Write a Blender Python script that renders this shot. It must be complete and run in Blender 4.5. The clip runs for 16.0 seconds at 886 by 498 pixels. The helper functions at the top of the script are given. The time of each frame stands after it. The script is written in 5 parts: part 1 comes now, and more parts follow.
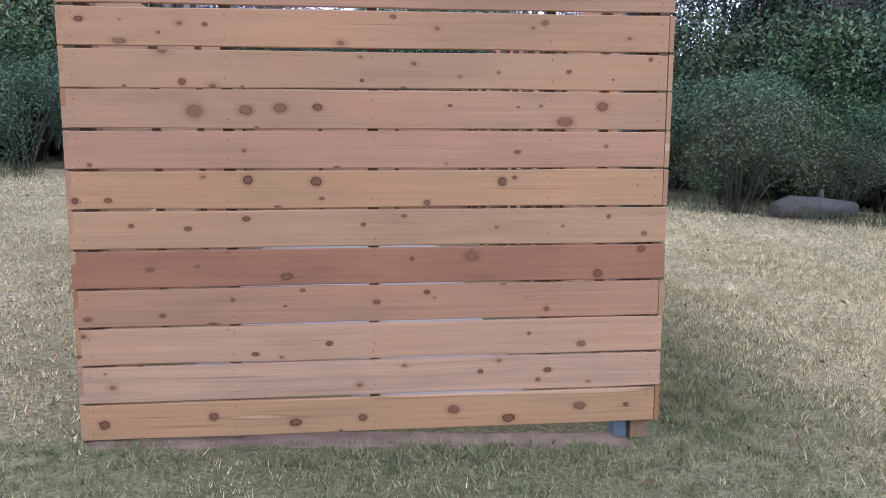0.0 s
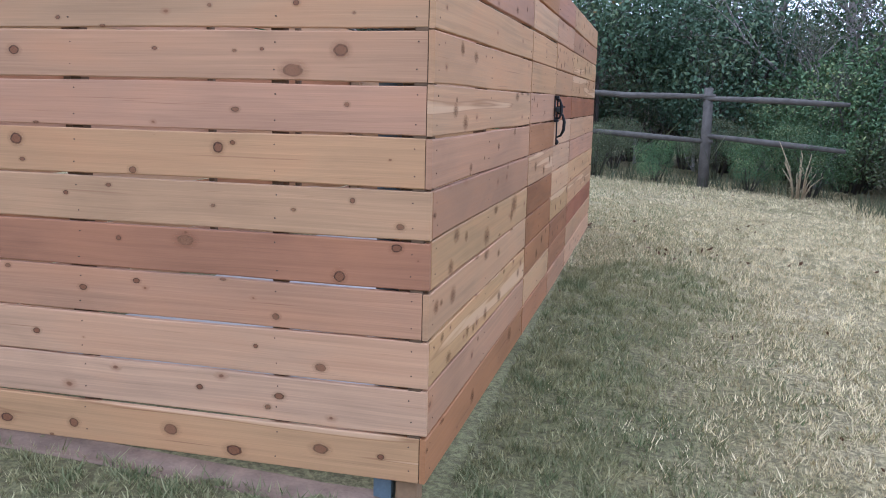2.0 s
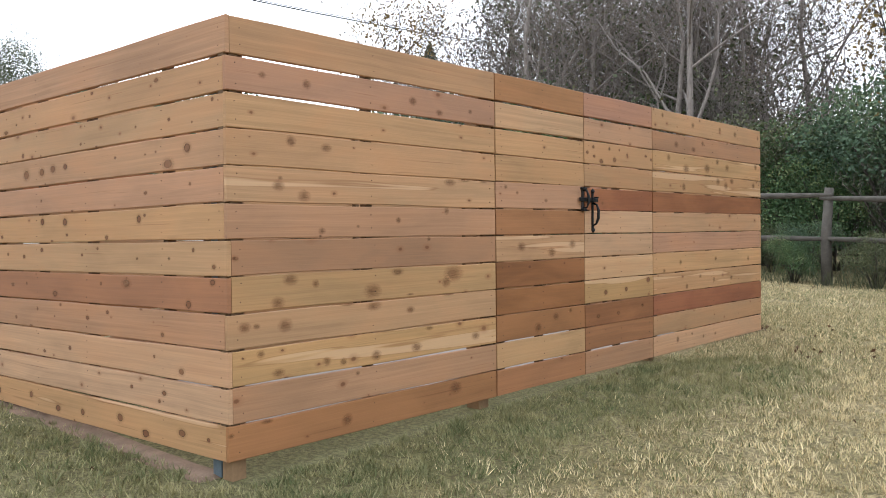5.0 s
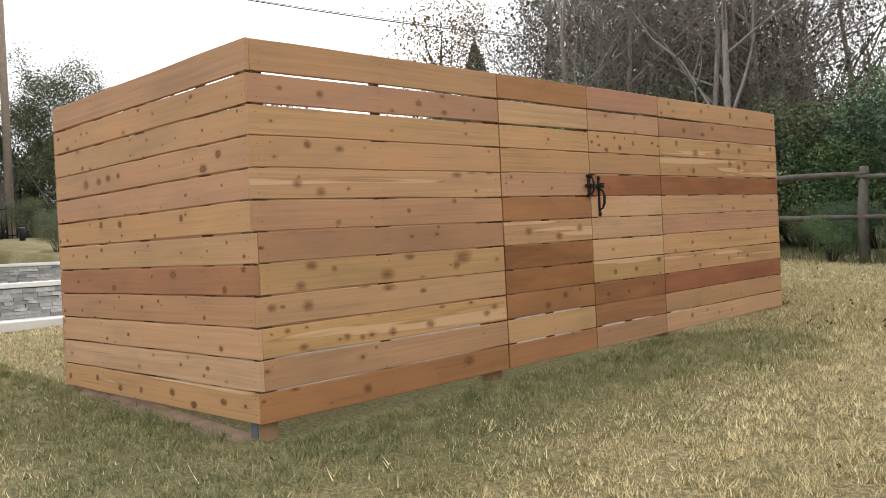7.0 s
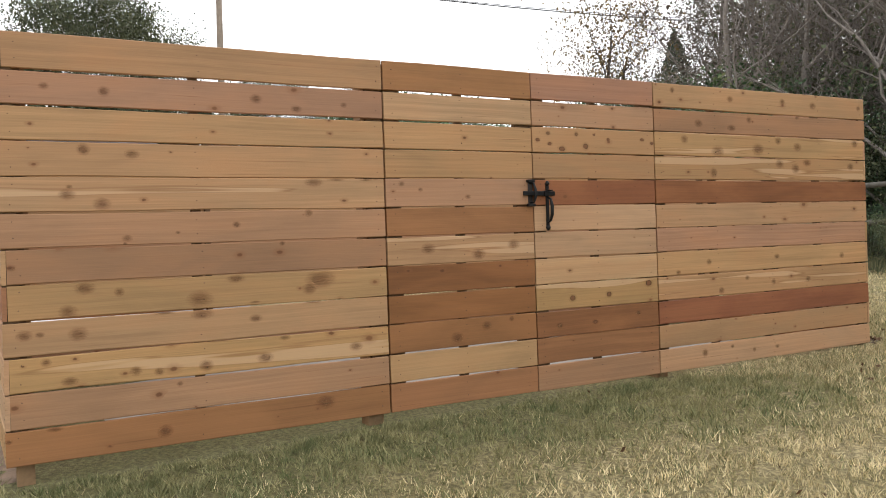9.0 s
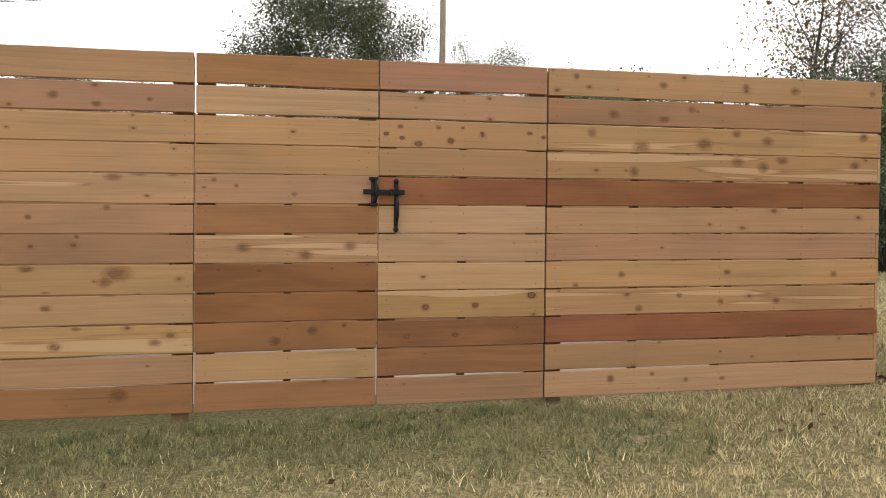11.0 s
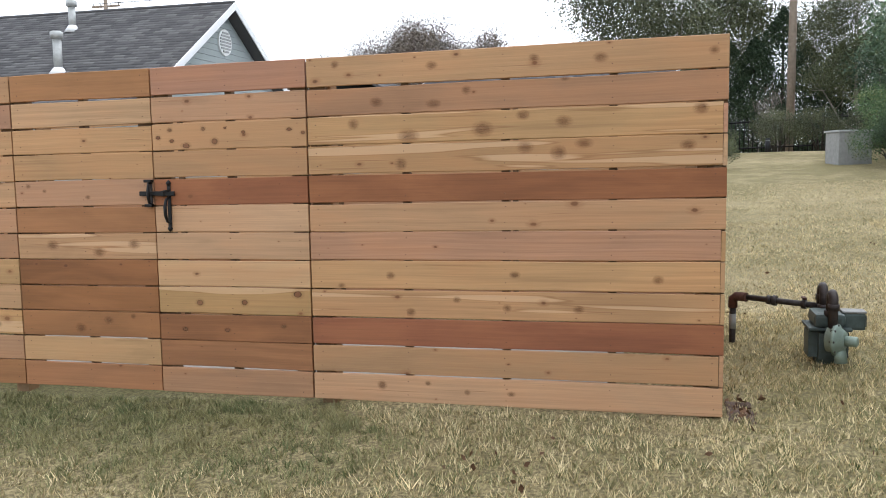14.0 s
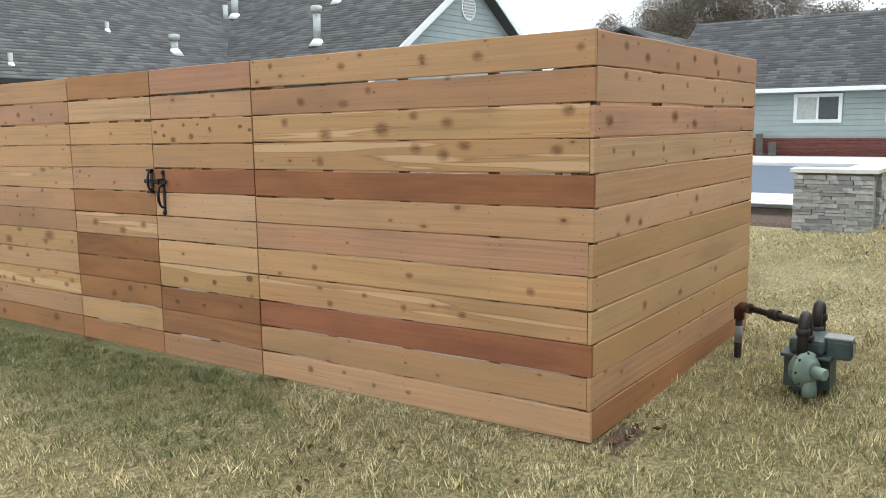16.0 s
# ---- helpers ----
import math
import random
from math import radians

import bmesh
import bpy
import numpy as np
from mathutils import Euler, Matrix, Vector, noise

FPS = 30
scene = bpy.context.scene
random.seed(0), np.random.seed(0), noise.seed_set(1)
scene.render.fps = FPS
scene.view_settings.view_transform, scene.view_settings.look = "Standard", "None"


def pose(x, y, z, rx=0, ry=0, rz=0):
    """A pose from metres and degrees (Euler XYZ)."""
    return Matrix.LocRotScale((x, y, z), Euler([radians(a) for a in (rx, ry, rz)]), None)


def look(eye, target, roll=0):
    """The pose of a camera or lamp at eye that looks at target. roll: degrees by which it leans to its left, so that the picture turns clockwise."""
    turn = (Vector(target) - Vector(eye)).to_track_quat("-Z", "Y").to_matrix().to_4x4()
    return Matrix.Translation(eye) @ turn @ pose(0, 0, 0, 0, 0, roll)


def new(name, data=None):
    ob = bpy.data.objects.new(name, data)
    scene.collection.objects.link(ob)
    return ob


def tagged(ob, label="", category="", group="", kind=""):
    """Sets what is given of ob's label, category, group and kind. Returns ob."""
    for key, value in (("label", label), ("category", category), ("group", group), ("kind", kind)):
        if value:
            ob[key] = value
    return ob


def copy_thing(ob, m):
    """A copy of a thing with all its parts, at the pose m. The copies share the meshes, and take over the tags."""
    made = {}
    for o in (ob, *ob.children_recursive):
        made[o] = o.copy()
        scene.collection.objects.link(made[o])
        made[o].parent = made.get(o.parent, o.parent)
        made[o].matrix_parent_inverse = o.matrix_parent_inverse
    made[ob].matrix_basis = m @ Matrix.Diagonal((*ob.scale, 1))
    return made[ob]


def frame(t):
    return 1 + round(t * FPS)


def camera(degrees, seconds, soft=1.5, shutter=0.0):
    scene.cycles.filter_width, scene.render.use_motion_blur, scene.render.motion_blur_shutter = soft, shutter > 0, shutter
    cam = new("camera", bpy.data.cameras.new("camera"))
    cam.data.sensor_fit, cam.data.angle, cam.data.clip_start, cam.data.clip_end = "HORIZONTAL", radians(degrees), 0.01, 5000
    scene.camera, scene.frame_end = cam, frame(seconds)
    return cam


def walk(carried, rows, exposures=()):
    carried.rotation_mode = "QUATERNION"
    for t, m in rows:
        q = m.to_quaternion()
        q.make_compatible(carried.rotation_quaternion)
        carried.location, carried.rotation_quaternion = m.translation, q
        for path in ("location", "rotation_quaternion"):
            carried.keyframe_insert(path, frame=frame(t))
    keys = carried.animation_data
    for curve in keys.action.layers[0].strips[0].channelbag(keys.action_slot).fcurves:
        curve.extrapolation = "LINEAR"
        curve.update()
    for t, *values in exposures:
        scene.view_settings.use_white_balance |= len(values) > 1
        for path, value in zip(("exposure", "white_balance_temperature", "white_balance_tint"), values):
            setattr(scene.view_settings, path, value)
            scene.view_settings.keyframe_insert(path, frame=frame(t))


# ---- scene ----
cam = camera(55.2, 16.0, soft=0.95)
PATH = [
    (0, (-1.328, -3.317, 1.291), (-1.105, -1.352, 0.995), 0.2),
    (0.5, (-0.788, -3.166, 1.246), (-0.693, -1.189, 0.962), 0.2),
    (1, (-0.336, -2.975, 1.269), (-0.389, -0.996, 0.981), 0.1),
    (1.5, (0.168, -2.744, 1.257), (-0.077, -0.783, 0.949), 0.7),
    (2, (0.593, -2.376, 1.19), (0.119, -0.46, 0.866), 1.5),
    (2.5, (1.023, -2.053, 1.179), (0.334, -0.209, 0.827), -0.1),
    (3, (1.435, -1.782, 1.176), (0.471, -0.059, 0.859), -0.2),
    (3.5, (1.769, -1.61, 1.097), (0.653, 0.025, 0.807), 2.6),
    (4, (2.215, -1.675, 1.014), (0.999, -0.092, 0.885), 1.4),
    (4.2, (2.366, -1.748, 0.994), (1.099, -0.202, 0.917), 0.2),
    (6.3, (3.315, -2.32, 0.889), (1.993, -0.819, 0.904), -0.7),
    (6.5, (3.324, -2.339, 0.89), (2.0, -0.84, 0.896), -1.1),
    (7, (3.394, -2.197, 0.864), (1.984, -0.778, 0.85), -2.7),
    (7.5, (3.639, -1.84, 0.875), (2.135, -0.522, 0.849), -1.3),
    (8, (3.733, -1.334, 0.85), (2.16, -0.1, 0.832), -0.2),
    (8.5, (3.824, -0.803, 0.886), (2.262, 0.444, 0.795), -1.5),
    (8.7, (3.868, -0.53, 0.895), (2.238, 0.628, 0.847), -1.7),
    (10.8, (4.346, 1.803, 0.997), (2.403, 2.267, 0.893), -0.4),
    (11, (4.432, 2.076, 0.999), (2.478, 2.505, 0.961), 0.7),
    (11.5, (4.591, 2.74, 0.991), (2.623, 3.094, 0.96), 0.0),
    (12, (4.61, 3.289, 1.014), (2.632, 3.582, 0.954), 1.0),
    (12.5, (4.545, 3.797, 1.168), (2.55, 3.851, 1.036), -0.5),
    (13, (4.527, 4.364, 1.261), (2.538, 4.238, 1.096), -0.4),
    (13.5, (4.347, 4.914, 1.286), (2.38, 4.604, 1.105), -0.7),
    (14, (4.184, 5.452, 1.339), (2.257, 4.95, 1.146), -0.7),
    (14.5, (4.004, 6.017, 1.428), (2.145, 5.313, 1.216), -0.5),
    (15, (3.709, 6.483, 1.492), (1.891, 5.684, 1.256), 0.6),
    (15.5, (3.483, 6.92, 1.493), (1.722, 6.002, 1.251), -1.2),
    (16, (3.332, 7.315, 1.546), (1.72, 6.168, 1.255), -0.7),
]

# exposure and white balance of the hand-held camera
EXPO = [(0.0, 0.26, 5000, 22), (1.2, 0.3, 5150, 21), (2.0, 0.32, 4900, 18), (2.5, 0.32, 4800, 17), (3.0, 0.33, 4550, 15), (3.5, 0.33, 4700, 12), (4.0, 0.28, 5000, 10), (4.2, 0.28, 5200, 10), (6.3, 0.1, 6600, 10), (8.0, 0.05, 6500, 10), (11.0, 0.0, 6800, 10), (11.7, -0.12, 7150, 10), (12.5, -0.05, 7250, 10),
        (13.5, 0.18, 6450, 10), (14.0, 0.25, 6000, 10), (15.0, 0.25, 5750, 4), (16.0, 0.3, 6050, 3)]
walk(cam, [(t, look(eye, target, roll)) for t, eye, target, roll in PATH], EXPO)

# ---- world and light: bright overcast sky ----
world = bpy.data.worlds.new("overcast")
scene.world = world
world.use_nodes = True
wn, wl = world.node_tree.nodes, world.node_tree.links
wn.clear()
sky = wn.new("ShaderNodeTexSky")
sky.sky_type, sky.sun_disc = "NISHITA", False
sky.sun_elevation, sky.sun_rotation = radians(60), radians(300)
sky.dust_density, sky.air_density = 5.0, 1.0
hsv = wn.new("ShaderNodeHueSaturation")
hsv.inputs["Saturation"].default_value = 0.12
wl.new(sky.outputs[0], hsv.inputs["Color"])
white = wn.new("ShaderNodeMix")
white.data_type = "RGBA"
white.inputs[0].default_value = 0.75
wl.new(hsv.outputs[0], white.inputs[6])
white.inputs[7].default_value = (12.6, 12.8, 13.2, 1)
bg = wn.new("ShaderNodeBackground")
bg.inputs["Strength"].default_value = 0.15
wl.new(white.outputs[2], bg.inputs[0])
wo = wn.new("ShaderNodeOutputWorld")
wl.new(bg.outputs[0], wo.inputs[0])
sun_data = bpy.data.lights.new("sun", "SUN")
sun_data.energy, sun_data.angle, sun_data.color = 0.9, radians(60), (1.0, 0.96, 0.9)
sun = new("sun", sun_data)
sun.matrix_world = look((-6, 3.5, 12), (0, 0, 0))


# ---- materials ----
class Nodes:
    """A small wrapper round a material's node tree."""
    def __init__(self, name, rough=0.8, metal=0.0):
        self.m = bpy.data.materials.new(name)
        self.m.use_nodes = True
        self.t = self.m.node_tree
        self.b = self.t.nodes["Principled BSDF"]
        self.b.inputs["Roughness"].default_value = rough
        self.b.inputs["Metallic"].default_value = metal
        self.b.inputs["Specular IOR Level"].default_value = 0.3

    def n(self, kind, **props):
        node = self.t.nodes.new("ShaderNode" + kind)
        for k, v in props.items():
            setattr(node, k, v)
        return node

    def put(self, sock, v):
        if isinstance(v, bpy.types.NodeSocket):
            self.t.links.new(v, sock)
        else:
            sock.default_value = v

    def coords(self, scale=(1, 1, 1), kind="Object"):
        c, m = self.n("TexCoord"), self.n("Mapping")
        self.put(m.inputs[0], c.outputs[kind])
        m.inputs["Scale"].default_value = scale
        return m.outputs[0]

    def noise(self, vec, scale, detail=4, rough=0.55, dist=0.0, w=None):
        x = self.n("TexNoise")
        if w is not None:
            x.noise_dimensions = "4D"
            self.put(x.inputs["W"], w)
        self.put(x.inputs["Vector"], vec)
        for k, v in (("Scale", scale), ("Detail", detail), ("Roughness", rough), ("Distortion", dist)):
            x.inputs[k].default_value = v
        return x.outputs["Fac"]

    def ramp(self, fac, *stops):
        x = self.n("ValToRGB")
        self.put(x.inputs[0], fac)
        e = x.color_ramp.elements
        while len(e) < len(stops):
            e.new(0.5)
        for el, (p, c) in zip(e, stops):
            el.position = p
            el.color = (*c, 1) if len(c) == 3 else c
        return x.outputs[0]

    def math(self, op, a, b=0.0, c=0.0, clamp=False):
        x = self.n("Math", operation=op, use_clamp=clamp)
        self.put(x.inputs[0], a), self.put(x.inputs[1], b), self.put(x.inputs[2], c)
        return x.outputs[0]

    def mix(self, fac, a, b, blend="MIX"):
        x = self.n("Mix", data_type="RGBA", blend_type=blend)
        self.put(x.inputs[0], fac)
        self.put(x.inputs[6], a if not isinstance(a, tuple) or len(a) == 4 else (*a, 1))
        self.put(x.inputs[7], b if not isinstance(b, tuple) or len(b) == 4 else (*b, 1))
        return x.outputs[2]

    def span(self, v, a, b, c=0.0, d=1.0):
        x = self.n("MapRange")
        self.put(x.inputs[0], v)
        for i, k in enumerate((a, b, c, d)):
            x.inputs[1 + i].default_value = k
        return x.outputs[0]

    def bump(self, h, strength=0.3, dist=0.01):
        x = self.n("Bump")
        x.inputs["Strength"].default_value, x.inputs["Distance"].default_value = strength, dist
        self.put(x.inputs["Height"], h)
        self.put(self.b.inputs["Normal"], x.outputs[0])

    def color(self, c):
        self.put(self.b.inputs["Base Color"], c if not isinstance(c, tuple) or len(c) == 4 else (*c, 1))
        return self.m


def plain(name, col, rough=0.6, metal=0.0, var=0.15, scale=12.0, bump=0.1):
    """A paint, metal or plastic with faint blotches and grain."""
    k = Nodes(name, rough, metal)
    v = k.coords()
    a, b = k.noise(v, scale), k.noise(v, scale * 9, 3)
    f = k.span(k.math("ADD", a, k.math("MULTIPLY", b, 0.5)), 0.5, 1.0, 1 - var, 1 + var)
    x = k.n("Mix", data_type="RGBA", blend_type="MULTIPLY")
    x.inputs[0].default_value = 1.0
    x.inputs[6].default_value = (*col, 1)
    k.put(x.inputs[7], f)
    k.bump(b, bump, 0.003)
    return k.color(x.outputs[2])


def cedar():
    """Fresh cedar: the board's own colour, its alpha the share of pale sapwood; grain along local x, knots."""
    k = Nodes("cedar", 0.62)
    info = k.n("ObjectInfo")
    seed = k.math("MULTIPLY", info.outputs["Random"], 37.0)
    vec = k.coords()
    # knots: stretched cells, only some of them filled
    pos = k.n("SeparateXYZ")
    k.put(pos.inputs[0], vec)
    vk = k.n("CombineXYZ")
    k.put(vk.inputs[0], k.math("ADD", k.math("MULTIPLY", pos.outputs[0], 5.2), k.math("MULTIPLY", seed, 13.0)))
    k.put(vk.inputs[1], k.math("ADD", k.math("MULTIPLY", pos.outputs[2], 8.5), k.math("MULTIPLY", seed, 5.0)))
    vor = k.n("TexVoronoi", voronoi_dimensions="2D")
    k.put(vor.inputs["Vector"], vk.outputs[0])
    vor.inputs["Scale"].default_value, vor.inputs["Randomness"].default_value = 1.0, 0.85
    sep = k.n("SeparateColor")
    k.put(sep.inputs[0], vor.outputs["Color"])
    rare = k.span(k.math("FRACT", k.math("MULTIPLY", seed, 3.7)), 0.0, 1.0, 0.50, 0.92)
    over = k.math("MAXIMUM", k.math("SUBTRACT", sep.outputs[0], rare), 0.0)
    size = k.math("MULTIPLY", k.math("POWER", over, 1.5), 0.36)
    d = k.math("ADD", vor.outputs["Distance"], k.math("MULTIPLY", k.math("SUBTRACT", k.noise(vec, 60, 2), 0.5), 0.06))
    rel = k.math("DIVIDE", d, k.math("MAXIMUM", size, 0.001))
    core = k.math("MULTIPLY", k.span(rel, 0.55, 1.0, 0.8, 0.0), k.span(size, 0.012, 0.03))
    halo = k.math("MULTIPLY", k.span(rel, 0.9, 2.6, 1.0, 0.0), k.span(size, 0.012, 0.04))
    # grain that bends round the knots
    xyz = k.n("SeparateXYZ")
    k.put(xyz.inputs[0], vec)
    wave = k.noise(k.coords((0.9, 1, 2)), 1.1, 2, w=seed)
    z = k.math("ADD", xyz.outputs[2], k.math("MULTIPLY", wave, 0.05))
    z = k.math("ADD", z, k.math("MULTIPLY", halo, 0.012))
    com = k.n("CombineXYZ")
    k.put(com.inputs[0], k.math("MULTIPLY", xyz.outputs[0], 0.4))
    k.put(com.inputs[1], k.math("MULTIPLY", xyz.outputs[1], 6.0))
    k.put(com.inputs[2], k.math("MULTIPLY", z, 30.0))
    rings = k.noise(com.outputs[0], 2.2, 3, 0.6, 0.4, seed)
    fine = k.noise(k.coords((4, 60, 300)), 1.0, 3, 0.6, 0, seed)
    blot = k.noise(k.coords((1.5, 1, 6)), 1.0, 4, 0.55, 0.6, seed)
    drift = k.noise(k.coords((0.7, 1, 1.5)), 1.0, 2, 0.5, 0.2, k.math("ADD", seed, 9.0))
    figured = k.span(k.math("FRACT", k.math("MULTIPLY", seed, 5.3)), 0.0, 1.0, 0.03, 0.17)
    f = k.math("ADD", 1.0, k.math("MULTIPLY", k.math("SUBTRACT", k.span(rings, 0.3, 0.72), 0.5), k.math("MULTIPLY", figured, 2.0)))
    f = k.math("MULTIPLY", f, k.span(fine, 0.25, 0.75, 0.88, 1.09))
    f = k.math("MULTIPLY", f, k.span(blot, 0.25, 0.75, 0.79, 1.18))
    f = k.math("MULTIPLY", f, k.span(drift, 0.3, 0.7, 0.9, 1.1))
    base = k.n("Mix", data_type="RGBA", blend_type="MULTIPLY")
    base.inputs[0].default_value = 1.0
    k.put(base.inputs[6], info.outputs["Color"]), k.put(base.inputs[7], f)
    warm = k.mix(k.span(blot, 0.45, 0.72, 0.0, 0.38), base.outputs[2], (0.37, 0.16, 0.065))
    # dark resin streaks along the grain
    streak = k.noise(k.coords((1.3, 20, 95)), 1.0, 3, 0.6, 0.3, k.math("ADD", seed, 2.0))
    warm = k.mix(k.span(streak, 0.65, 0.74, 0.0, 0.6), warm, (0.17, 0.07, 0.03))
    edge = k.noise(k.coords((0.55, 1, 15)), 1.0, 2, 0.5, 0.35, k.math("ADD", seed, 5.0))
    sapf = k.math("MULTIPLY", k.span(edge, 0.578, 0.6, 0.0, 0.66), info.outputs["Alpha"])
    col = k.mix(sapf, warm, (0.63, 0.42, 0.25))
    line = k.math("MULTIPLY", k.math("MULTIPLY", k.span(edge, 0.56, 0.57), k.span(edge, 0.575, 0.585, 1.0, 0.0)), info.outputs["Alpha"])
    col = k.mix(k.math("MULTIPLY", line, 0.4), col, (0.2, 0.09, 0.035))
    col = k.mix(k.math("MULTIPLY", halo, 0.4), col, (0.24, 0.10, 0.042))
    ring2 = k.span(k.math("SINE", k.math("MULTIPLY", rel, 16.0)), -1, 1, 0.5, 1.0)
    kcol = k.mix(sep.outputs[1], k.mix(ring2, (0.04, 0.016, 0.008), (0.13, 0.05, 0.02)), (0.2, 0.085, 0.035))
    col = k.mix(core, col, kcol)
    k.bump(k.math("ADD", k.math("MULTIPLY", rings, 0.4), k.math("MULTIPLY", fine, 0.5)), 0.25, 0.003)
    k.put(k.b.inputs["Roughness"], k.span(fine, 0.2, 0.8, 0.55, 0.75))
    return k.color(col)


def grass_ground():
    k = Nodes("lawn_soil", 0.95)
    v = k.coords()
    big, mid, fine = k.noise(v, 0.35, 3), k.noise(v, 2.3, 4), k.noise(v, 45, 5, 0.7)
    g = k.span(k.math("ADD", k.math("MULTIPLY", big, 0.6), k.math("MULTIPLY", mid, 0.5)), 0.45, 0.68)
    col = k.mix(g, (0.29, 0.245, 0.11), (0.55, 0.45, 0.25))
    # greener ground beside the planks; its dark tint also paints the shade there
    xyz = k.n("SeparateXYZ")
    k.put(xyz.inputs[0], v)
    wob = k.math("MULTIPLY", k.math("SUBTRACT", k.noise(v, 1.6, 3), 0.5), 2.0)
    strip = k.math("MULTIPLY", k.span(k.math("ADD", xyz.outputs[0], wob), 0.3, 1.2, 0.7, 0.0), k.span(k.math("ADD", xyz.outputs[1], wob), 2.6, 4.2, 1.0, 0.0))
    strip = k.math("MULTIPLY", strip, k.math("MULTIPLY", k.span(xyz.outputs[0], -3.5, -2.0), k.span(xyz.outputs[1], -1.6, -0.7)))
    col = k.mix(strip, col, (0.15, 0.165, 0.065))
    col = k.mix(k.span(fine, 0.42, 0.64), k.mix(0.8, col, (0.075, 0.062, 0.03)), col)
    k.bump(fine, 0.8, 0.03)
    return k.color(col)


def blades(name, a, b):
    """Grass blades: each one's own tone is kept in the mesh as an attribute."""
    k = Nodes(name, 0.7)
    at = k.n("Attribute", attribute_name="tone")
    col = k.mix(at.outputs["Fac"], a, b)
    v = k.coords()
    col = k.mix(k.span(k.noise(v, 1.7, 3), 0.35, 0.7, 0.0, 0.45), col, (0.38, 0.30, 0.15))
    return k.color(col)


def foliage(name, a, b, c):
    k = Nodes(name, 0.6)
    at = k.n("Attribute", attribute_name="tone")
    info = k.n("ObjectInfo")
    col = k.ramp(at.outputs["Fac"], (0.0, a), (0.6, b), (1.0, c))
    hue = k.n("HueSaturation")
    k.put(hue.inputs["Value"], k.span(info.outputs["Random"], 0, 1, 0.75, 1.25))
    k.put(hue.inputs["Color"], col)
    return k.color(hue.outputs[0])


def bark(name, a, b):
    k = Nodes(name, 0.9)
    v = k.coords((1, 1, 0.25))
    f = k.noise(v, 22, 5, 0.65)
    k.bump(f, 0.6, 0.02)
    return k.color(k.ramp(f, (0.3, a), (0.7, b)))


def shingle():
    k = Nodes("roof_shingle", 0.9)
    at = k.n("Attribute", attribute_name="tone")
    v = k.coords()
    col = k.ramp(at.outputs["Fac"], (0.0, (0.075, 0.074, 0.076)), (0.6, (0.115, 0.112, 0.114)), (1.0, (0.165, 0.16, 0.16)))
    f = k.noise(v, 90, 3, 0.7)
    col = k.mix(k.span(f, 0.3, 0.7, 0, 0.35), col, (0.13, 0.13, 0.13))
    k.bump(f, 0.4, 0.005)
    return k.color(col)


def stone():
    k = Nodes("ledge_stone", 0.85)
    info = k.n("ObjectInfo")
    v = k.coords()
    f = k.noise(v, 14, 5, 0.65)
    col = k.ramp(info.outputs["Random"], (0.0, (0.25, 0.25, 0.245)), (0.5, (0.42, 0.42, 0.41)), (1.0, (0.6, 0.59, 0.57)))
    col = k.mix(k.span(f, 0.35, 0.7, 0, 0.5), col, (0.16, 0.155, 0.15))
    k.bump(f, 0.6, 0.012)
    return k.color(col)


def knot_wood():
    """A knot: a ringed core with a dark rim and a reddish halo drawn out along the grain."""
    k = Nodes("knot_wood", 0.6)
    v = k.coords()
    info = k.n("ObjectInfo")
    xyz = k.n("SeparateXYZ")
    k.put(xyz.inputs[0], v)
    rr = k.math("SQRT", k.math("ADD", k.math("POWER", xyz.outputs[0], 2.0), k.math("POWER", xyz.outputs[2], 2.0)))
    seed = k.math("MULTIPLY", info.outputs["Random"], 31.0)
    rr = k.math("ADD", rr, k.math("MULTIPLY", k.math("SUBTRACT", k.noise(v, 2.2, 3, 0.55, 0.0, seed), 0.5), 0.28))
    grain = k.noise(k.coords((1.2, 1, 9)), 1.0, 3, 0.6, 0.2, seed)
    core = k.math("MULTIPLY", k.span(rr, 0.46, 0.54, 1.0, 0.0), k.span(k.math("ADD", info.outputs["Alpha"], k.noise(v, 1.5, 2, 0.5, 0.0, k.math("ADD", seed, 3.0))), 0.45, 0.8))
    halo = k.math("MULTIPLY", k.math("MULTIPLY", k.span(rr, 0.2, 0.95, 1.0, 0.0), k.span(info.outputs["Alpha"], 0.0, 1.0, 0.7, 0.42)), k.span(grain, 0.3, 0.65, 0.45, 1.0))
    ringed = k.span(k.math("SINE", k.math("MULTIPLY", rr, 60.0)), -1, 1)
    inner = k.mix(info.outputs["Random"], k.mix(ringed, (0.15, 0.062, 0.028), (0.25, 0.11, 0.05)), k.mix(ringed, (0.25, 0.12, 0.058), (0.33, 0.165, 0.082)))
    rim = k.math("MULTIPLY", k.span(rr, 0.33, 0.40), k.span(rr, 0.46, 0.52, 1.0, 0.0))
    col = k.mix(k.math("MULTIPLY", rim, k.math("MULTIPLY", k.span(grain, 0.35, 0.6, 0.3, 1.0), k.span(info.outputs["Random"], 0.3, 0.8, 0.85, 0.25))), inner, (0.035, 0.014, 0.008))
    col = k.mix(core, (0.25, 0.105, 0.045), col)
    k.put(k.b.inputs["Alpha"], k.math("MAXIMUM", k.math("MULTIPLY", core, k.math("MULTIPLY", k.span(info.outputs["Random"], 0.0, 1.0, 0.95, 0.6), k.span(info.outputs["Alpha"], 0.0, 1.0, 0.5, 1.0))), halo))
    return k.color(col)


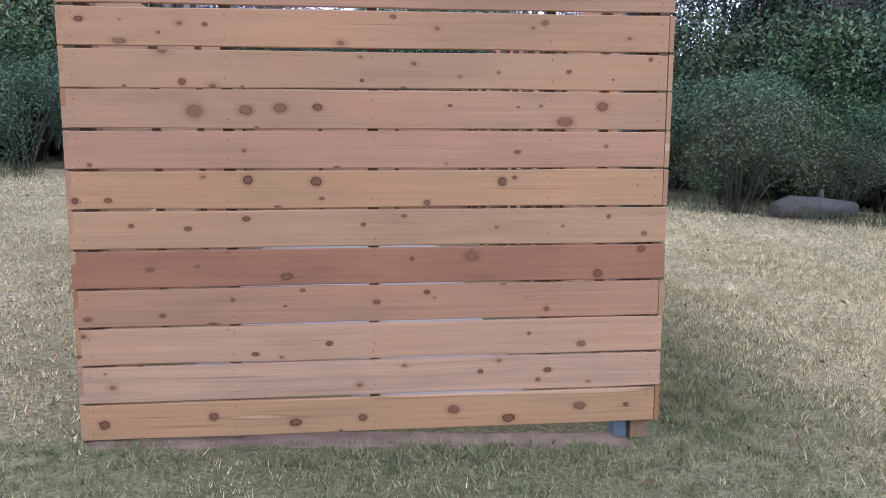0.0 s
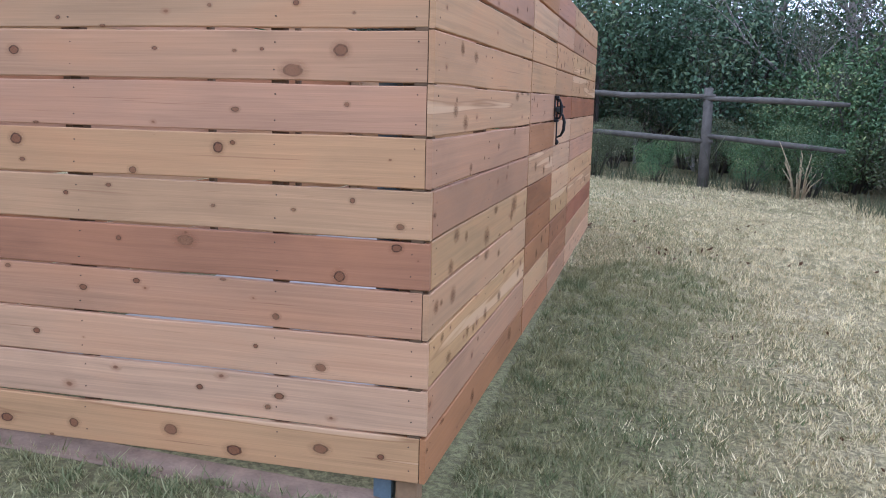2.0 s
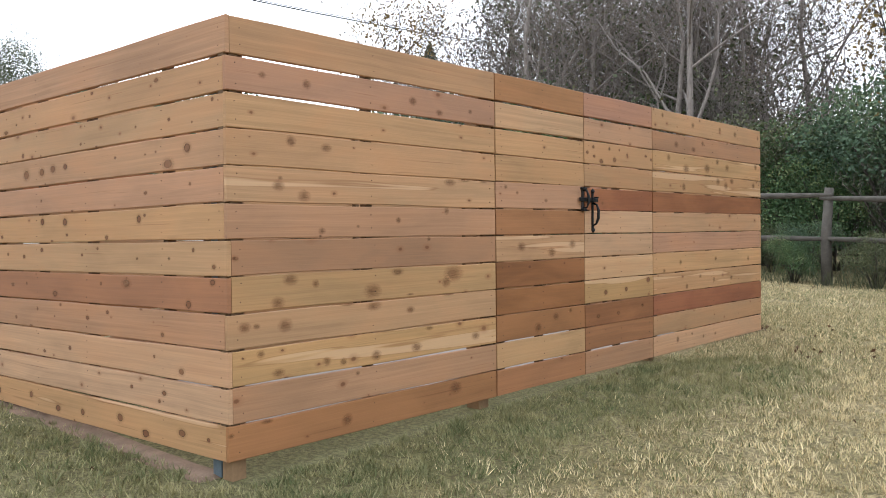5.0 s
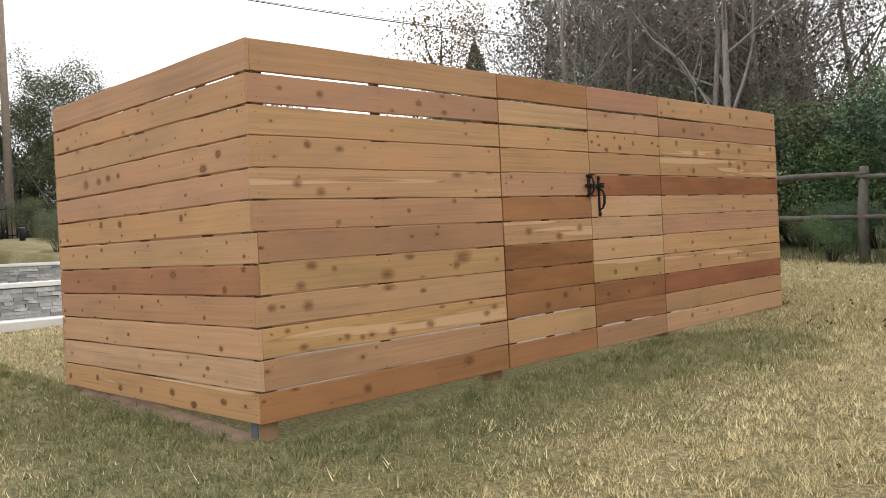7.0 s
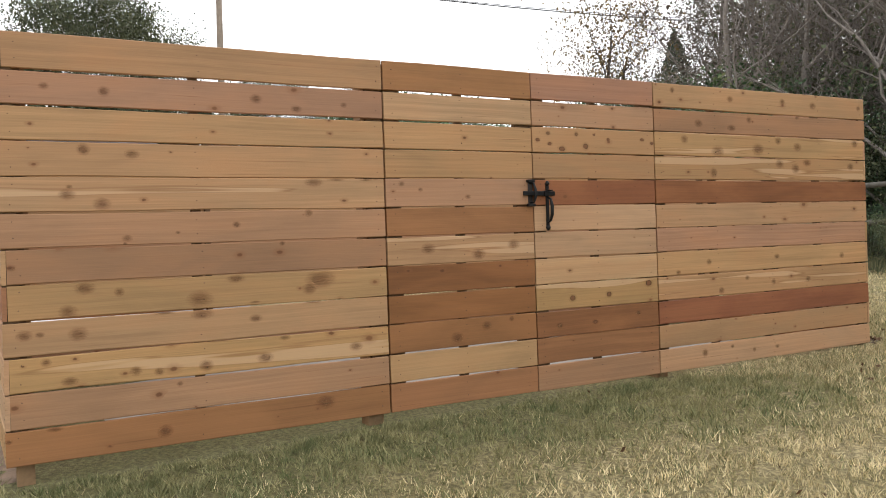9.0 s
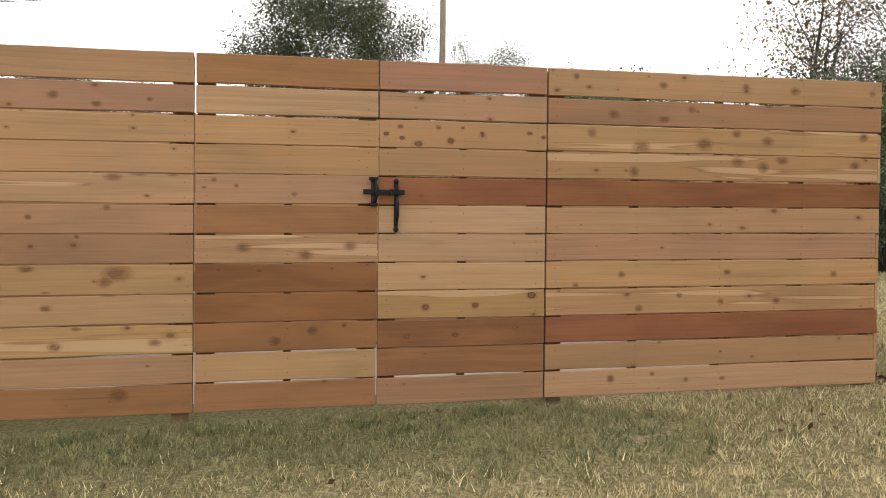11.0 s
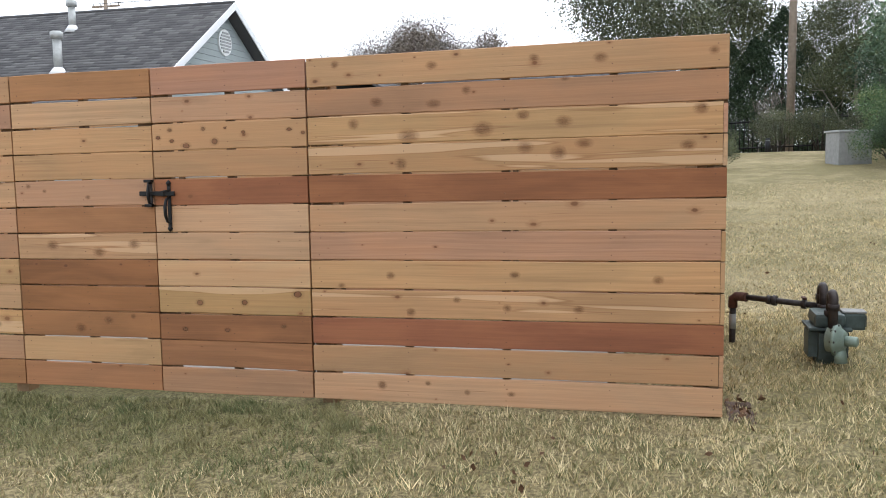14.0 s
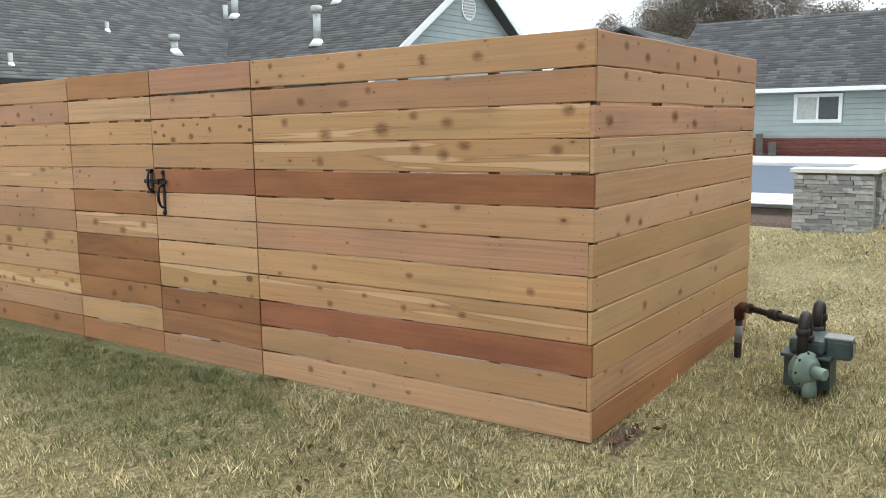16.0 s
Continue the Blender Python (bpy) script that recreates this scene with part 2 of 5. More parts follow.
CEDAR = cedar()
KNOT = knot_wood()
STUD = plain("stud_lumber", (0.27, 0.17, 0.09), 0.75, 0, 0.2, 6)
# darker copy of the stud timber, with the gaps' shade in its colour
SHADED_STUD = plain("shaded_stud_timber", (0.12, 0.075, 0.04), 0.85, 0, 0.25, 6)
GALV = plain("galvanized_steel", (0.16, 0.21, 0.24), 0.5, 0.4)
BLACK = plain("black_iron", (0.012, 0.012, 0.013), 0.45, 0.2, 0.3, 30)
SCREW = plain("screw_head", (0.11, 0.065, 0.04), 0.6, 0.2)
LAWN = grass_ground()
DRY = blades("dry_grass_blade", (0.90, 0.76, 0.46), (0.22, 0.168, 0.078))
# green blades toned dark: shade along the planks is in their colour
SHADED_GREEN = blades("shaded_green_blade", (0.105, 0.132, 0.05), (0.38, 0.355, 0.175))
SOIL = plain("bare_soil", (0.19, 0.13, 0.09), 0.95, 0, 0.3, 9, 0.8)
MULCH = plain("mulch", (0.09, 0.06, 0.045), 0.95, 0, 0.5, 25, 1.0)
CONCRETE = plain("white_concrete", (0.72, 0.71, 0.68), 0.8, 0, 0.06, 3)
PAD = plain("pad_concrete", (0.33, 0.31, 0.28), 0.85, 0, 0.15, 3)
STONE = stone()
MORTAR = plain("mortar", (0.27, 0.27, 0.26), 0.9)
SIDING = plain("grey_siding", (0.33, 0.37, 0.365), 0.7, 0, 0.06, 3)
TRIM = plain("white_trim", (0.78, 0.79, 0.79), 0.5, 0, 0.05)
REDWALL = plain("red_brick", (0.165, 0.058, 0.047), 0.85, 0, 0.25, 8)
SHINGLE = shingle()
WATER = plain("pool_cover", (0.085, 0.105, 0.145), 0.65, 0, 0.1)
PIPEGREY = plain("vent_pipe_metal", (0.42, 0.43, 0.42), 0.5, 0.3)
METERGREEN = plain("meter_body_paint", (0.065, 0.085, 0.08), 0.5, 0.2, 0.25, 20)
REGGREEN = plain("regulator_paint", (0.20, 0.255, 0.215), 0.5, 0.1, 0.2, 20)
PIPE = plain("black_gas_pipe", (0.045, 0.037, 0.035), 0.55, 0.4, 0.4, 25)
RUST = plain("rusty_fitting", (0.085, 0.038, 0.027), 0.8, 0.1, 0.4, 40)
WEATHERED = plain("weathered_timber", (0.10, 0.09, 0.078), 0.9, 0, 0.3, 9, 0.6)
POLEWOOD = plain("pole_timber", (0.25, 0.20, 0.155), 0.9, 0, 0.2, 6)
WIRE = plain("cable", (0.05, 0.05, 0.055), 0.7)
BARK_GREY = bark("grey_bark", (0.17, 0.145, 0.13), (0.34, 0.30, 0.27))
BARK_DARK = bark("dark_bark", (0.03, 0.025, 0.022), (0.09, 0.075, 0.065))
LEAF_EVER = foliage("evergreen_leaf", (0.02, 0.036, 0.018), (0.042, 0.066, 0.032), (0.085, 0.11, 0.055))
LEAF_HEDGE = foliage("hedge_leaf", (0.036, 0.066, 0.038), (0.08, 0.13, 0.072), (0.16, 0.20, 0.10))
LEAF_SHRUB = foliage("shrub_leaf", (0.045, 0.085, 0.036), (0.10, 0.17, 0.068), (0.27, 0.29, 0.12))
LEAF_FALL = foliage("autumn_leaf", (0.12, 0.075, 0.02), (0.20, 0.13, 0.035), (0.30, 0.20, 0.06))
LEAF_OLIVE = foliage("olive_leaf", (0.05, 0.06, 0.03), (0.10, 0.115, 0.055), (0.18, 0.18, 0.09))
LEAF_RUST = foliage("russet_leaf", (0.10, 0.08, 0.064), (0.165, 0.135, 0.105), (0.25, 0.205, 0.15))
DEAD = plain("dead_leaf", (0.12, 0.065, 0.035), 0.85, 0, 0.4, 30)
WEED = plain("dry_weed_stem", (0.36, 0.28, 0.17), 0.85, 0, 0.3, 20)
GLASS = plain("window_glass", (0.06, 0.07, 0.07), 0.05, 0, 0.05)
BLIND = plain("window_blind", (0.42, 0.44, 0.42), 0.5)


# ---- small builders ----
def link(name, bm, material, parent=None, label="", at=None):
    me = bpy.data.meshes.new(name)
    bm.normal_update()
    bm.to_mesh(me)
    bm.free()
    me.materials.append(material)
    ob = new(name, me)
    if at is not None:
        ob.matrix_basis = at
    if parent is not None:
        ob.parent = parent
    if label:
        ob["label"] = label
    return ob


def part(name, bm, material, parent, label="", at=None):
    return link(name, bm, material, parent, label, at)


def empty(name, m=None, **tags):
    ob = new(name)
    ob.empty_display_size = 0.1
    if m is not None:
        ob.matrix_basis = m
    return tagged(ob, **tags)


def box(x0, x1, y0, y1, z0, z1, bevel=0.0, bm=None):
    own = bm is None
    b = bmesh.new()
    bmesh.ops.create_cube(b, size=1.0)
    for v in b.verts:
        v.co = Vector(((x0 + x1) / 2 + v.co.x * (x1 - x0), (y0 + y1) / 2 + v.co.y * (y1 - y0), (z0 + z1) / 2 + v.co.z * (z1 - z0)))
    if bevel:
        bmesh.ops.bevel(b, geom=b.edges[:], offset=bevel, segments=2, affect="EDGES", profile=0.6)
    if own:
        return b
    me = bpy.data.meshes.new("t")
    b.to_mesh(me)
    b.free()
    bm.from_mesh(me)
    bpy.data.meshes.remove(me)
    return bm


def tube(points, radius, sides=10, bm=None, cap=True):
    """A round bar along points; radius may be one number or one for each point."""
    bm = bm or bmesh.new()
    pts = [Vector(p) for p in points]
    rad = radius if isinstance(radius, (list, tuple)) else [radius] * len(pts)
    rings = []
    up = Vector((0.03, 0.02, 1))
    for i, p in enumerate(pts):
        d = (pts[min(i + 1, len(pts) - 1)] - pts[max(i - 1, 0)]).normalized()
        if abs(d.dot(up.normalized())) > 0.97:
            up = Vector((1, 0.1, 0.05))
        u = d.cross(up).normalized()
        w = d.cross(u)
        up = -w if w.dot(up) < 0 else w
        rings.append([bm.verts.new(p + (u * math.cos(a) + w * math.sin(a)) * rad[i]) for a in [2 * math.pi * j / sides for j in range(sides)]])
    for a, b in zip(rings, rings[1:]):
        for j in range(sides):
            f = bm.faces.new((a[j], a[(j + 1) % sides], b[(j + 1) % sides], b[j]))
            f.smooth = True
    if cap:
        bm.faces.new(rings[0][::-1])
        bm.faces.new(rings[-1])
    bmesh.ops.recalc_face_normals(bm, faces=bm.faces[:])
    return bm


def ground_z(x, y):
    """The lawn: it falls towards +x and -y and climbs a hill to the west."""
    s = -0.036 * x if x < 0 else -0.055 * min(x, 9)
    if x < -6:
        s = 0.036 * min(-x, 26.0) + 0.0014 * (min(-x, 26.0) - 6) ** 2
    yy = max(-12.0, min(y, 16.0))
    z = -0.045 + 0.027 * yy + s + 0.012 * noise.noise((x * 0.9, y * 0.9, 0)) + 0.05 * noise.noise((x * 0.2, y * 0.2, 3)) * min(1, (abs(x) + abs(y)) / 12)
    if x < -6.4 and y < 5.85:   # the levelled pool terrace
        k = min(1.0, (5.85 - y) / 0.25) * min(1.0, (-6.4 - x) / 0.4)
        z += (min(z, 0.30) - z) * k
    return z


def mesh_from(name, verts, faces, material, tone=None):
    me = bpy.data.meshes.new(name)
    verts = np.asarray(verts, dtype=np.float32)
    faces = np.asarray(faces, dtype=np.int32)
    n, k = faces.shape
    me.vertices.add(len(verts))
    me.vertices.foreach_set("co", verts.ravel())
    me.loops.add(n * k)
    me.loops.foreach_set("vertex_index", faces.ravel())
    me.polygons.add(n)
    me.polygons.foreach_set("loop_start", np.arange(0, n * k, k, dtype=np.int32))
    if tone is not None:
        at = me.attributes.new("tone", "FLOAT", "POINT")
        at.data.foreach_set("value", np.asarray(tone, dtype=np.float32))
    me.update(calc_edges=True)
    me.materials.append(material)
    return me


# ---- ground ----
def build_ground():
    g = np.sinh(np.linspace(-5.2, 5.2, 141)) / np.sinh(5.2) * 420
    xs = np.unique(np.concatenate([g, np.arange(-8, 8, 0.4)]))
    ys = np.unique(np.concatenate([g, np.arange(-5, 12, 0.4), [5.6, 5.85, 5.9]]))
    verts = [(x, y, ground_z(x, y)) for y in ys for x in xs]
    nx = len(xs)
    faces = [(j * nx + i, j * nx + i + 1, (j + 1) * nx + i + 1, (j + 1) * nx + i) for j in range(len(ys) - 1) for i in range(nx - 1)]
    ob = new("ground", mesh_from("ground", verts, faces, LAWN))
    for p in ob.data.polygons:
        p.use_smooth = True
    return tagged(ob, "sloping lawn of patchy dry straw-coloured and green grass", "lawn", kind="structure")


build_ground()

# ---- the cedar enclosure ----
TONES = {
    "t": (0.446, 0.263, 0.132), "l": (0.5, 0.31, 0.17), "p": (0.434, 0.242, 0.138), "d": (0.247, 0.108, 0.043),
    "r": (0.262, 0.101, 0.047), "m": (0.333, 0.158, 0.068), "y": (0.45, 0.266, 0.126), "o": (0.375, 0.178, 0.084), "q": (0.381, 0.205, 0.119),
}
rng = random.Random(4)


def board_mesh(length, height, thick=0.019):
    """One plank, local x along it, z up, the face at y = 0; its edges wander a little."""
    bm = bmesh.new()
    n = max(4, int(length / 0.22))
    ph = [rng.uniform(0, 20) for _ in range(2)]
    c = 0.0032
    rings = []
    for i in range(n + 1):
        x = length * i / n
        lo = 0.0052 * noise.noise((x * 1.7, ph[0], 0))
        hi = height + 0.0052 * noise.noise((x * 1.7, ph[1], 7))
        bow = 0.003 * noise.noise((x * 0.9, ph[0], 4))
        prof = [(bow, lo + c), (bow + c, lo), (thick + bow, lo), (thick + bow, hi), (bow + c, hi), (bow, hi - c)]
        rings.append([bm.verts.new((x, y, z)) for y, z in prof])
    for a, b in zip(rings, rings[1:]):
        for j in range(6):
            bm.faces.new((a[j], b[j], b[(j + 1) % 6], a[(j + 1) % 6]))
    bm.faces.new(rings[0])
    bm.faces.new(rings[-1][::-1])
    bmesh.ops.recalc_face_normals(bm, faces=bm.faces[:])
    return bm


def screws(bm, x, z):
    """Two screw heads, set flush in the plank's face."""
    for dz in (0.035, 0.112):
        m = Matrix.Translation((x + rng.uniform(-0.006, 0.006), 0.0002, z + dz + rng.uniform(-0.008, 0.008))) @ Matrix.Rotation(radians(90), 4, "X")
        bmesh.ops.create_cone(bm, cap_ends=True, segments=8, radius1=0.0028, radius2=0.0024, depth=0.003, matrix=m)


def boarded(thing, length, zb0, zb1, zt0, zt1, tones, start=None, stop=None, studs=(), back=0.019, wide=()):
    """Twelve planks on studs. zb, zt: bottom and top at both ends, in the thing's own frame. start, stop: how far each row runs past its end."""
    rows = len(tones)
    for i, key in enumerate(tones):
        x0 = start(i) if start else 0.0
        x1 = length + (stop(i) if stop else 0.0)
        h0, h1 = (zt0 - zb0) / rows, (zt1 - zb1) / rows
        z0, z1 = zt0 - (i + 1) * h0, zt1 - (i + 1) * h1
        gap = ((0.0125 if i < 3 else 0.0085) if i in wide else rng.choice((0.005, 0.006, 0.008, 0.009))) if i else 0.0
        slope = math.degrees(math.atan2(z1 - z0, length)) + rng.uniform(-0.035, 0.035)
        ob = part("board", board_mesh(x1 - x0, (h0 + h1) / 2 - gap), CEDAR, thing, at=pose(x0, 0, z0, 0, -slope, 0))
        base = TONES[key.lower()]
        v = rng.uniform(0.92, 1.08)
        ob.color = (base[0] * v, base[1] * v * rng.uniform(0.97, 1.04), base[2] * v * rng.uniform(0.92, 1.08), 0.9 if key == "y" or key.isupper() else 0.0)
        sc = bmesh.new()
        for sx in studs:
            screws(sc, max(0.028, min(sx, x1 - x0 - 0.028)), 0.0)
        part("screw_heads", sc, SCREW, ob, "small dark screw heads")["kind"] = "stuff"
    for k, sx in enumerate(studs):
        wide_stud = sx < 0.1 or sx > length - 0.1
        a, b = max(0.002, sx - (0.045 if wide_stud else 0.02)), min(length - 0.002, sx + (0.045 if wide_stud else 0.02))
        if wide_stud and b - a < 0.07:
            a, b = (a, a + 0.09) if sx < length / 2 else (b - 0.09, b)
        t = sx / length
        zb = zb0 + (zb1 - zb0) * t + 0.01
        part("stud", box(a, b, back + 0.001, back + 0.042, zb, zt0 + (zt1 - zt0) * t - 0.012, 0.003), SHADED_STUD, thing, "timber stud behind the planks, coloured dark brown for the shade in the gaps")


def knots(thing, row, *spots):
    crisp = 1.0 if thing is p3 or thing is g2 else 0.2
    """Knots on one plank: along it, up from its lower edge, and half-width, in metres."""
    plank = [o for o in thing.children if o.name.startswith("board")][row]
    for u, v, r in spots:
        b = bmesh.new()
        ph = rng.uniform(0, 9)
        rim, mid = [], []
        for k in range(16):
            a = 2 * math.pi * k / 16
            q = 1 + 0.3 * noise.noise((math.cos(a) * 1.3, math.sin(a) * 1.3, ph))
            rim.append(b.verts.new((math.cos(a) * q, 0.0, math.sin(a) * q)))
            mid.append(b.verts.new((math.cos(a) * q * 0.9, -1.0, math.sin(a) * q * 0.9)))
        for k in range(16):
            b.faces.new((rim[k], rim[(k + 1) % 16], mid[(k + 1) % 16], mid[k]))
        b.faces.new(mid)
        bmesh.ops.recalc_face_normals(b, faces=b.faces[:])
        o = part("knot", b, KNOT, plank)
        o.color = (1, 1, 1, crisp)
        r = r * (1.3 - 0.3 * crisp)
        tall = max(v, 0.006)
        o.matrix_basis = pose(u, 0.0005, tall) @ Matrix.Diagonal((r * rng.uniform(1.7, 2.5), 0.002, min(r * rng.uniform(1.35, 1.75), max(0.008, min(tall, 0.148 - tall) * 1.25)), 1))


LONG = 5.74
zb = lambda y: 0.050 + 0.0125 * y
zt = lambda y: 1.872 + 0.0112 * y
alt = lambda i: -0.0 if i % 2 else -0.021
FENCE = "planks round the enclosure"
EAST = lambda x, y, out=0.0: pose(x, y, 0, 0, 0, 90 - out)   # local x runs along +y, the face looks to +x

p1 = empty("fence_panel", EAST(-0.033, 0.0, 0.65), label="new cedar fence panel of twelve horizontal planks beside the gate", category="fence panel", group=FENCE)
boarded(p1, 1.762, zb(0), zb(1.762), zt(0), zt(1.762), "tqttTpqttYpm", start=lambda i: 0.0 if i in (1, 2, 3, 4, 5, 8, 11) else 0.021, studs=(0.045, 0.81, 1.72), wide=(1, 2, 6, 8, 9))
g1 = empty("gate", EAST(-0.012, 1.772, 0.4), label="cedar gate leaf with some dark brown planks", category="gate", group="gate leaves")
boarded(g1, 0.922, zb(1.77), zb(2.69), zt(1.77), zt(2.69), "mlttpmYddmtm", studs=(0.05, 0.46, 0.87), wide=(1, 2, 8, 10))
g2 = empty("gate", EAST(-0.005, 2.702, 0.3), label="cedar gate leaf with pale planks and a black latch", category="gate", group="gate leaves")
boarded(g2, 0.922, zb(2.70), zb(3.63), zt(2.70), zt(3.63), "qpttrlllYdmq", studs=(0.05, 0.46, 0.87), wide=(1, 4))
p2 = empty("fence_panel", EAST(0.0, 3.634), label="long new cedar fence panel with two dark red planks", category="fence panel", group=FENCE)
boarded(p2, LONG - 3.634, zb(3.634), zb(LONG), zt(3.634), zt(LONG), "tqTYrtptTrtl", stop=lambda i: 0.0 if i in (0, 1, 4, 5, 9, 11) else -0.021, studs=(0.05, 0.53, 1.05, 1.58, 2.06), wide=(1,))
W = 2.40
END = 2.342
p3 = empty("fence_panel", pose(-2.376, 0, 0), label="cedar end panel of twelve horizontal planks with knots", category="fence panel", group=FENCE)
boarded(p3, END, 0.045, 0.050, 1.872, 1.872, "ptttpttopllY", stop=lambda i: -0.021 if i in (1, 2, 3, 4, 5, 8, 11) else 0.0, studs=(0.05, 0.60, 1.15, 1.85, 2.29), wide=(1, 2, 4, 7, 8))
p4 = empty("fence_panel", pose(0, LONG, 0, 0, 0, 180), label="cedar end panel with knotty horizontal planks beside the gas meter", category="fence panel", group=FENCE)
# planks chosen paler; part of that stands for brighter light on this end
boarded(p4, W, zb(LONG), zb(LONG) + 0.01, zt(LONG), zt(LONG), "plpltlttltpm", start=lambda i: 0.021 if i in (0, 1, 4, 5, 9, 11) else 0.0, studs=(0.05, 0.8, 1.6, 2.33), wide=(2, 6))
p5 = empty("fence_panel", pose(-W, LONG, 0, 0, 0, -89.76), label="cedar rear panel of horizontal planks", category="fence panel", group=FENCE)
boarded(p5, LONG, zb(LONG), 0.045, zt(LONG), 1.872, "tptmtptlmtpt", studs=(0.05, 1.4, 2.85, 4.3, 5.69))


knots(p3, 1, (0.22, 0.017, 0.021), (0.08, 0.093, 0.014), (0.53, 0.080, 0.010), (0.36, 0.049, 0.008), (1.82, 0.105, 0.015), (1.23, 0.119, 0.011))
knots(p3, 2, (0.23, 0.004, 0.008), (0.44, 0.022, 0.016), (0.66, -0.002, 0.006), (1.11, 0.031, 0.008), (1.27, 0.005, 0.011), (1.64, 0.066, 0.008), (1.92, 0.071, 0.009), (2.10, 0.042, 0.006), (2.25, 0.121, 0.009))
knots(p3, 3, (0.48, 0.066, 0.030), (0.67, 0.071, 0.027), (0.80, 0.079, 0.021), (0.94, 0.082, 0.017), (0.71, 0.005, 0.008), (1.45, 0.091, 0.008), (1.72, 0.086, 0.006), (1.81, 0.091, 0.006), (2.06, 0.090, 0.022), (1.91, 0.030, 0.029))
knots(p3, 4, (0.66, 0.070, 0.009), (0.09, 0.017, 0.010), (1.72, 0.064, 0.011), (2.08, 0.086, 0.008), (1.01, -0.003, 0.009))
knots(p3, 5, (0.67, 0.110, 0.020), (0.93, 0.102, 0.024), (0.03, 0.034, 0.015), (0.15, 0.035, 0.013), (0.95, 0.036, 0.009), (0.78, 0.007, 0.013), (1.36, 0.017, 0.013), (1.66, 0.098, 0.020), (1.71, 0.114, 0.009))
knots(p3, 6, (0.23, 0.089, 0.010), (0.44, 0.076, 0.013), (0.66, 0.112, 0.014), (1.11, 0.086, 0.009), (1.27, 0.118, 0.009), (2.10, 0.108, 0.010), (2.25, 0.037, 0.012), (1.64, 0.070, 0.007), (1.91, 0.071, 0.007))
knots(p3, 7, (0.29, 0.071, 0.013), (0.47, 0.081, 0.009), (0.81, 0.035, 0.018), (1.30, 0.099, 0.010), (1.54, 0.107, 0.023), (2.06, 0.026, 0.019), (2.24, 0.124, 0.014))
knots(p3, 8, (0.05, 0.033, 0.013), (0.33, 0.042, 0.011), (0.60, 0.099, 0.009), (0.87, 0.132, 0.010), (0.52, -0.001, 0.016), (0.80, 0.069, 0.006), (1.16, 0.078, 0.012), (1.36, 0.114, 0.011), (1.67, 0.141, 0.009), (1.85, 0.036, 0.014))
knots(p3, 9, (0.97, 0.066, 0.012), (0.68, 0.030, 0.012), (1.78, 0.086, 0.009), (2.00, 0.037, 0.015), (0.01, 0.038, 0.009))
knots(p3, 10, (0.24, 0.150, 0.010), (1.58, 0.082, 0.010), (1.86, 0.080, 0.015), (1.82, 0.040, 0.010))
knots(p3, 11, (0.09, 0.064, 0.021), (0.51, 0.083, 0.021), (0.83, 0.046, 0.021), (1.10, 0.057, 0.021), (1.47, 0.077, 0.022), (1.70, 0.032, 0.022), (2.00, 0.074, 0.022), (2.20, 0.072, 0.010), (1.01, -0.004, 0.010))
knots(p1, 3, (0.33, 0.117, 0.015), (0.53, 0.100, 0.014))
knots(p1, 4, (0.26, 0.073, 0.014), (0.40, 0.032, 0.020), (1.38, 0.128, 0.020), (1.50, 0.141, 0.021), (1.66, 0.141, 0.016), (0.27, 0.106, 0.007))
knots(p1, 5, (0.50, 0.029, 0.011), (0.99, 0.079, 0.010), (1.35, 0.128, 0.012), (0.72, 0.049, 0.005), (0.49, -0.003, 0.006))
knots(p1, 6, (0.02, 0.070, 0.006), (1.19, 0.135, 0.008))
knots(p1, 7, (0.30, 0.122, 0.021), (0.44, 0.098, 0.011), (0.79, 0.045, 0.026), (0.96, 0.129, 0.026), (1.38, 0.104, 0.033), (0.23, 0.027, 0.016), (1.32, 0.060, 0.019))
knots(p1, 8, (0.08, 0.087, 0.016), (0.29, 0.078, 0.018), (0.14, 0.087, 0.008), (0.65, 0.142, 0.020), (0.82, 0.125, 0.021), (1.07, 0.087, 0.013), (1.07, 0.164, 0.014), (1.36, 0.145, 0.019))
knots(p1, 9, (0.14, 0.120, 0.013), (0.23, 0.030, 0.015), (0.50, 0.046, 0.014), (0.60, 0.034, 0.010), (0.81, 0.038, 0.019), (1.09, 0.048, 0.016), (1.19, 0.135, 0.016), (1.56, 0.060, 0.015))
knots(p1, 10, (0.69, 0.120, 0.008))
knots(p1, 11, (0.64, 0.066, 0.019), (0.19, 0.137, 0.015), (1.41, 0.103, 0.020), (0.01, 0.107, 0.007))
knots(p1, 1, (0.18, 0.08, 0.009), (0.42, 0.07, 0.014), (1.1, 0.07, 0.014), (1.3, 0.03, 0.012), (1.55, 0.06, 0.009))
knots(g1, 6, (0.238, 0.08, 0.018), (0.549, 0.04, 0.02), (0.781, 0.085, 0.017))
knots(g1, 9, (0.4, 0.05, 0.016), (0.59, 0.1, 0.015), (0.755, 0.125, 0.01))
knots(g1, 4, (0.09, 0.12, 0.009), (0.49, 0.05, 0.009), (0.2, 0.09, 0.008))
knots(g2, 2, (0.11, 0.11, 0.012), (0.316, 0.11, 0.013), (0.383, 0.04, 0.018), (0.208, 0.022, 0.019), (0.449, 0.11, 0.009), (0.557, 0.085, 0.011), (0.12, 0.05, 0.013), (0.036, 0.07, 0.012), (0.826, 0.09, 0.013), (0.905, 0.07, 0.011))
knots(g2, 8, (0.256, 0.06, 0.019), (0.53, 0.065, 0.019), (0.85, 0.115, 0.022))
knots(g2, 9, (0.157, 0.06, 0.014), (0.42, 0.06, 0.014), (0.76, 0.09, 0.013))
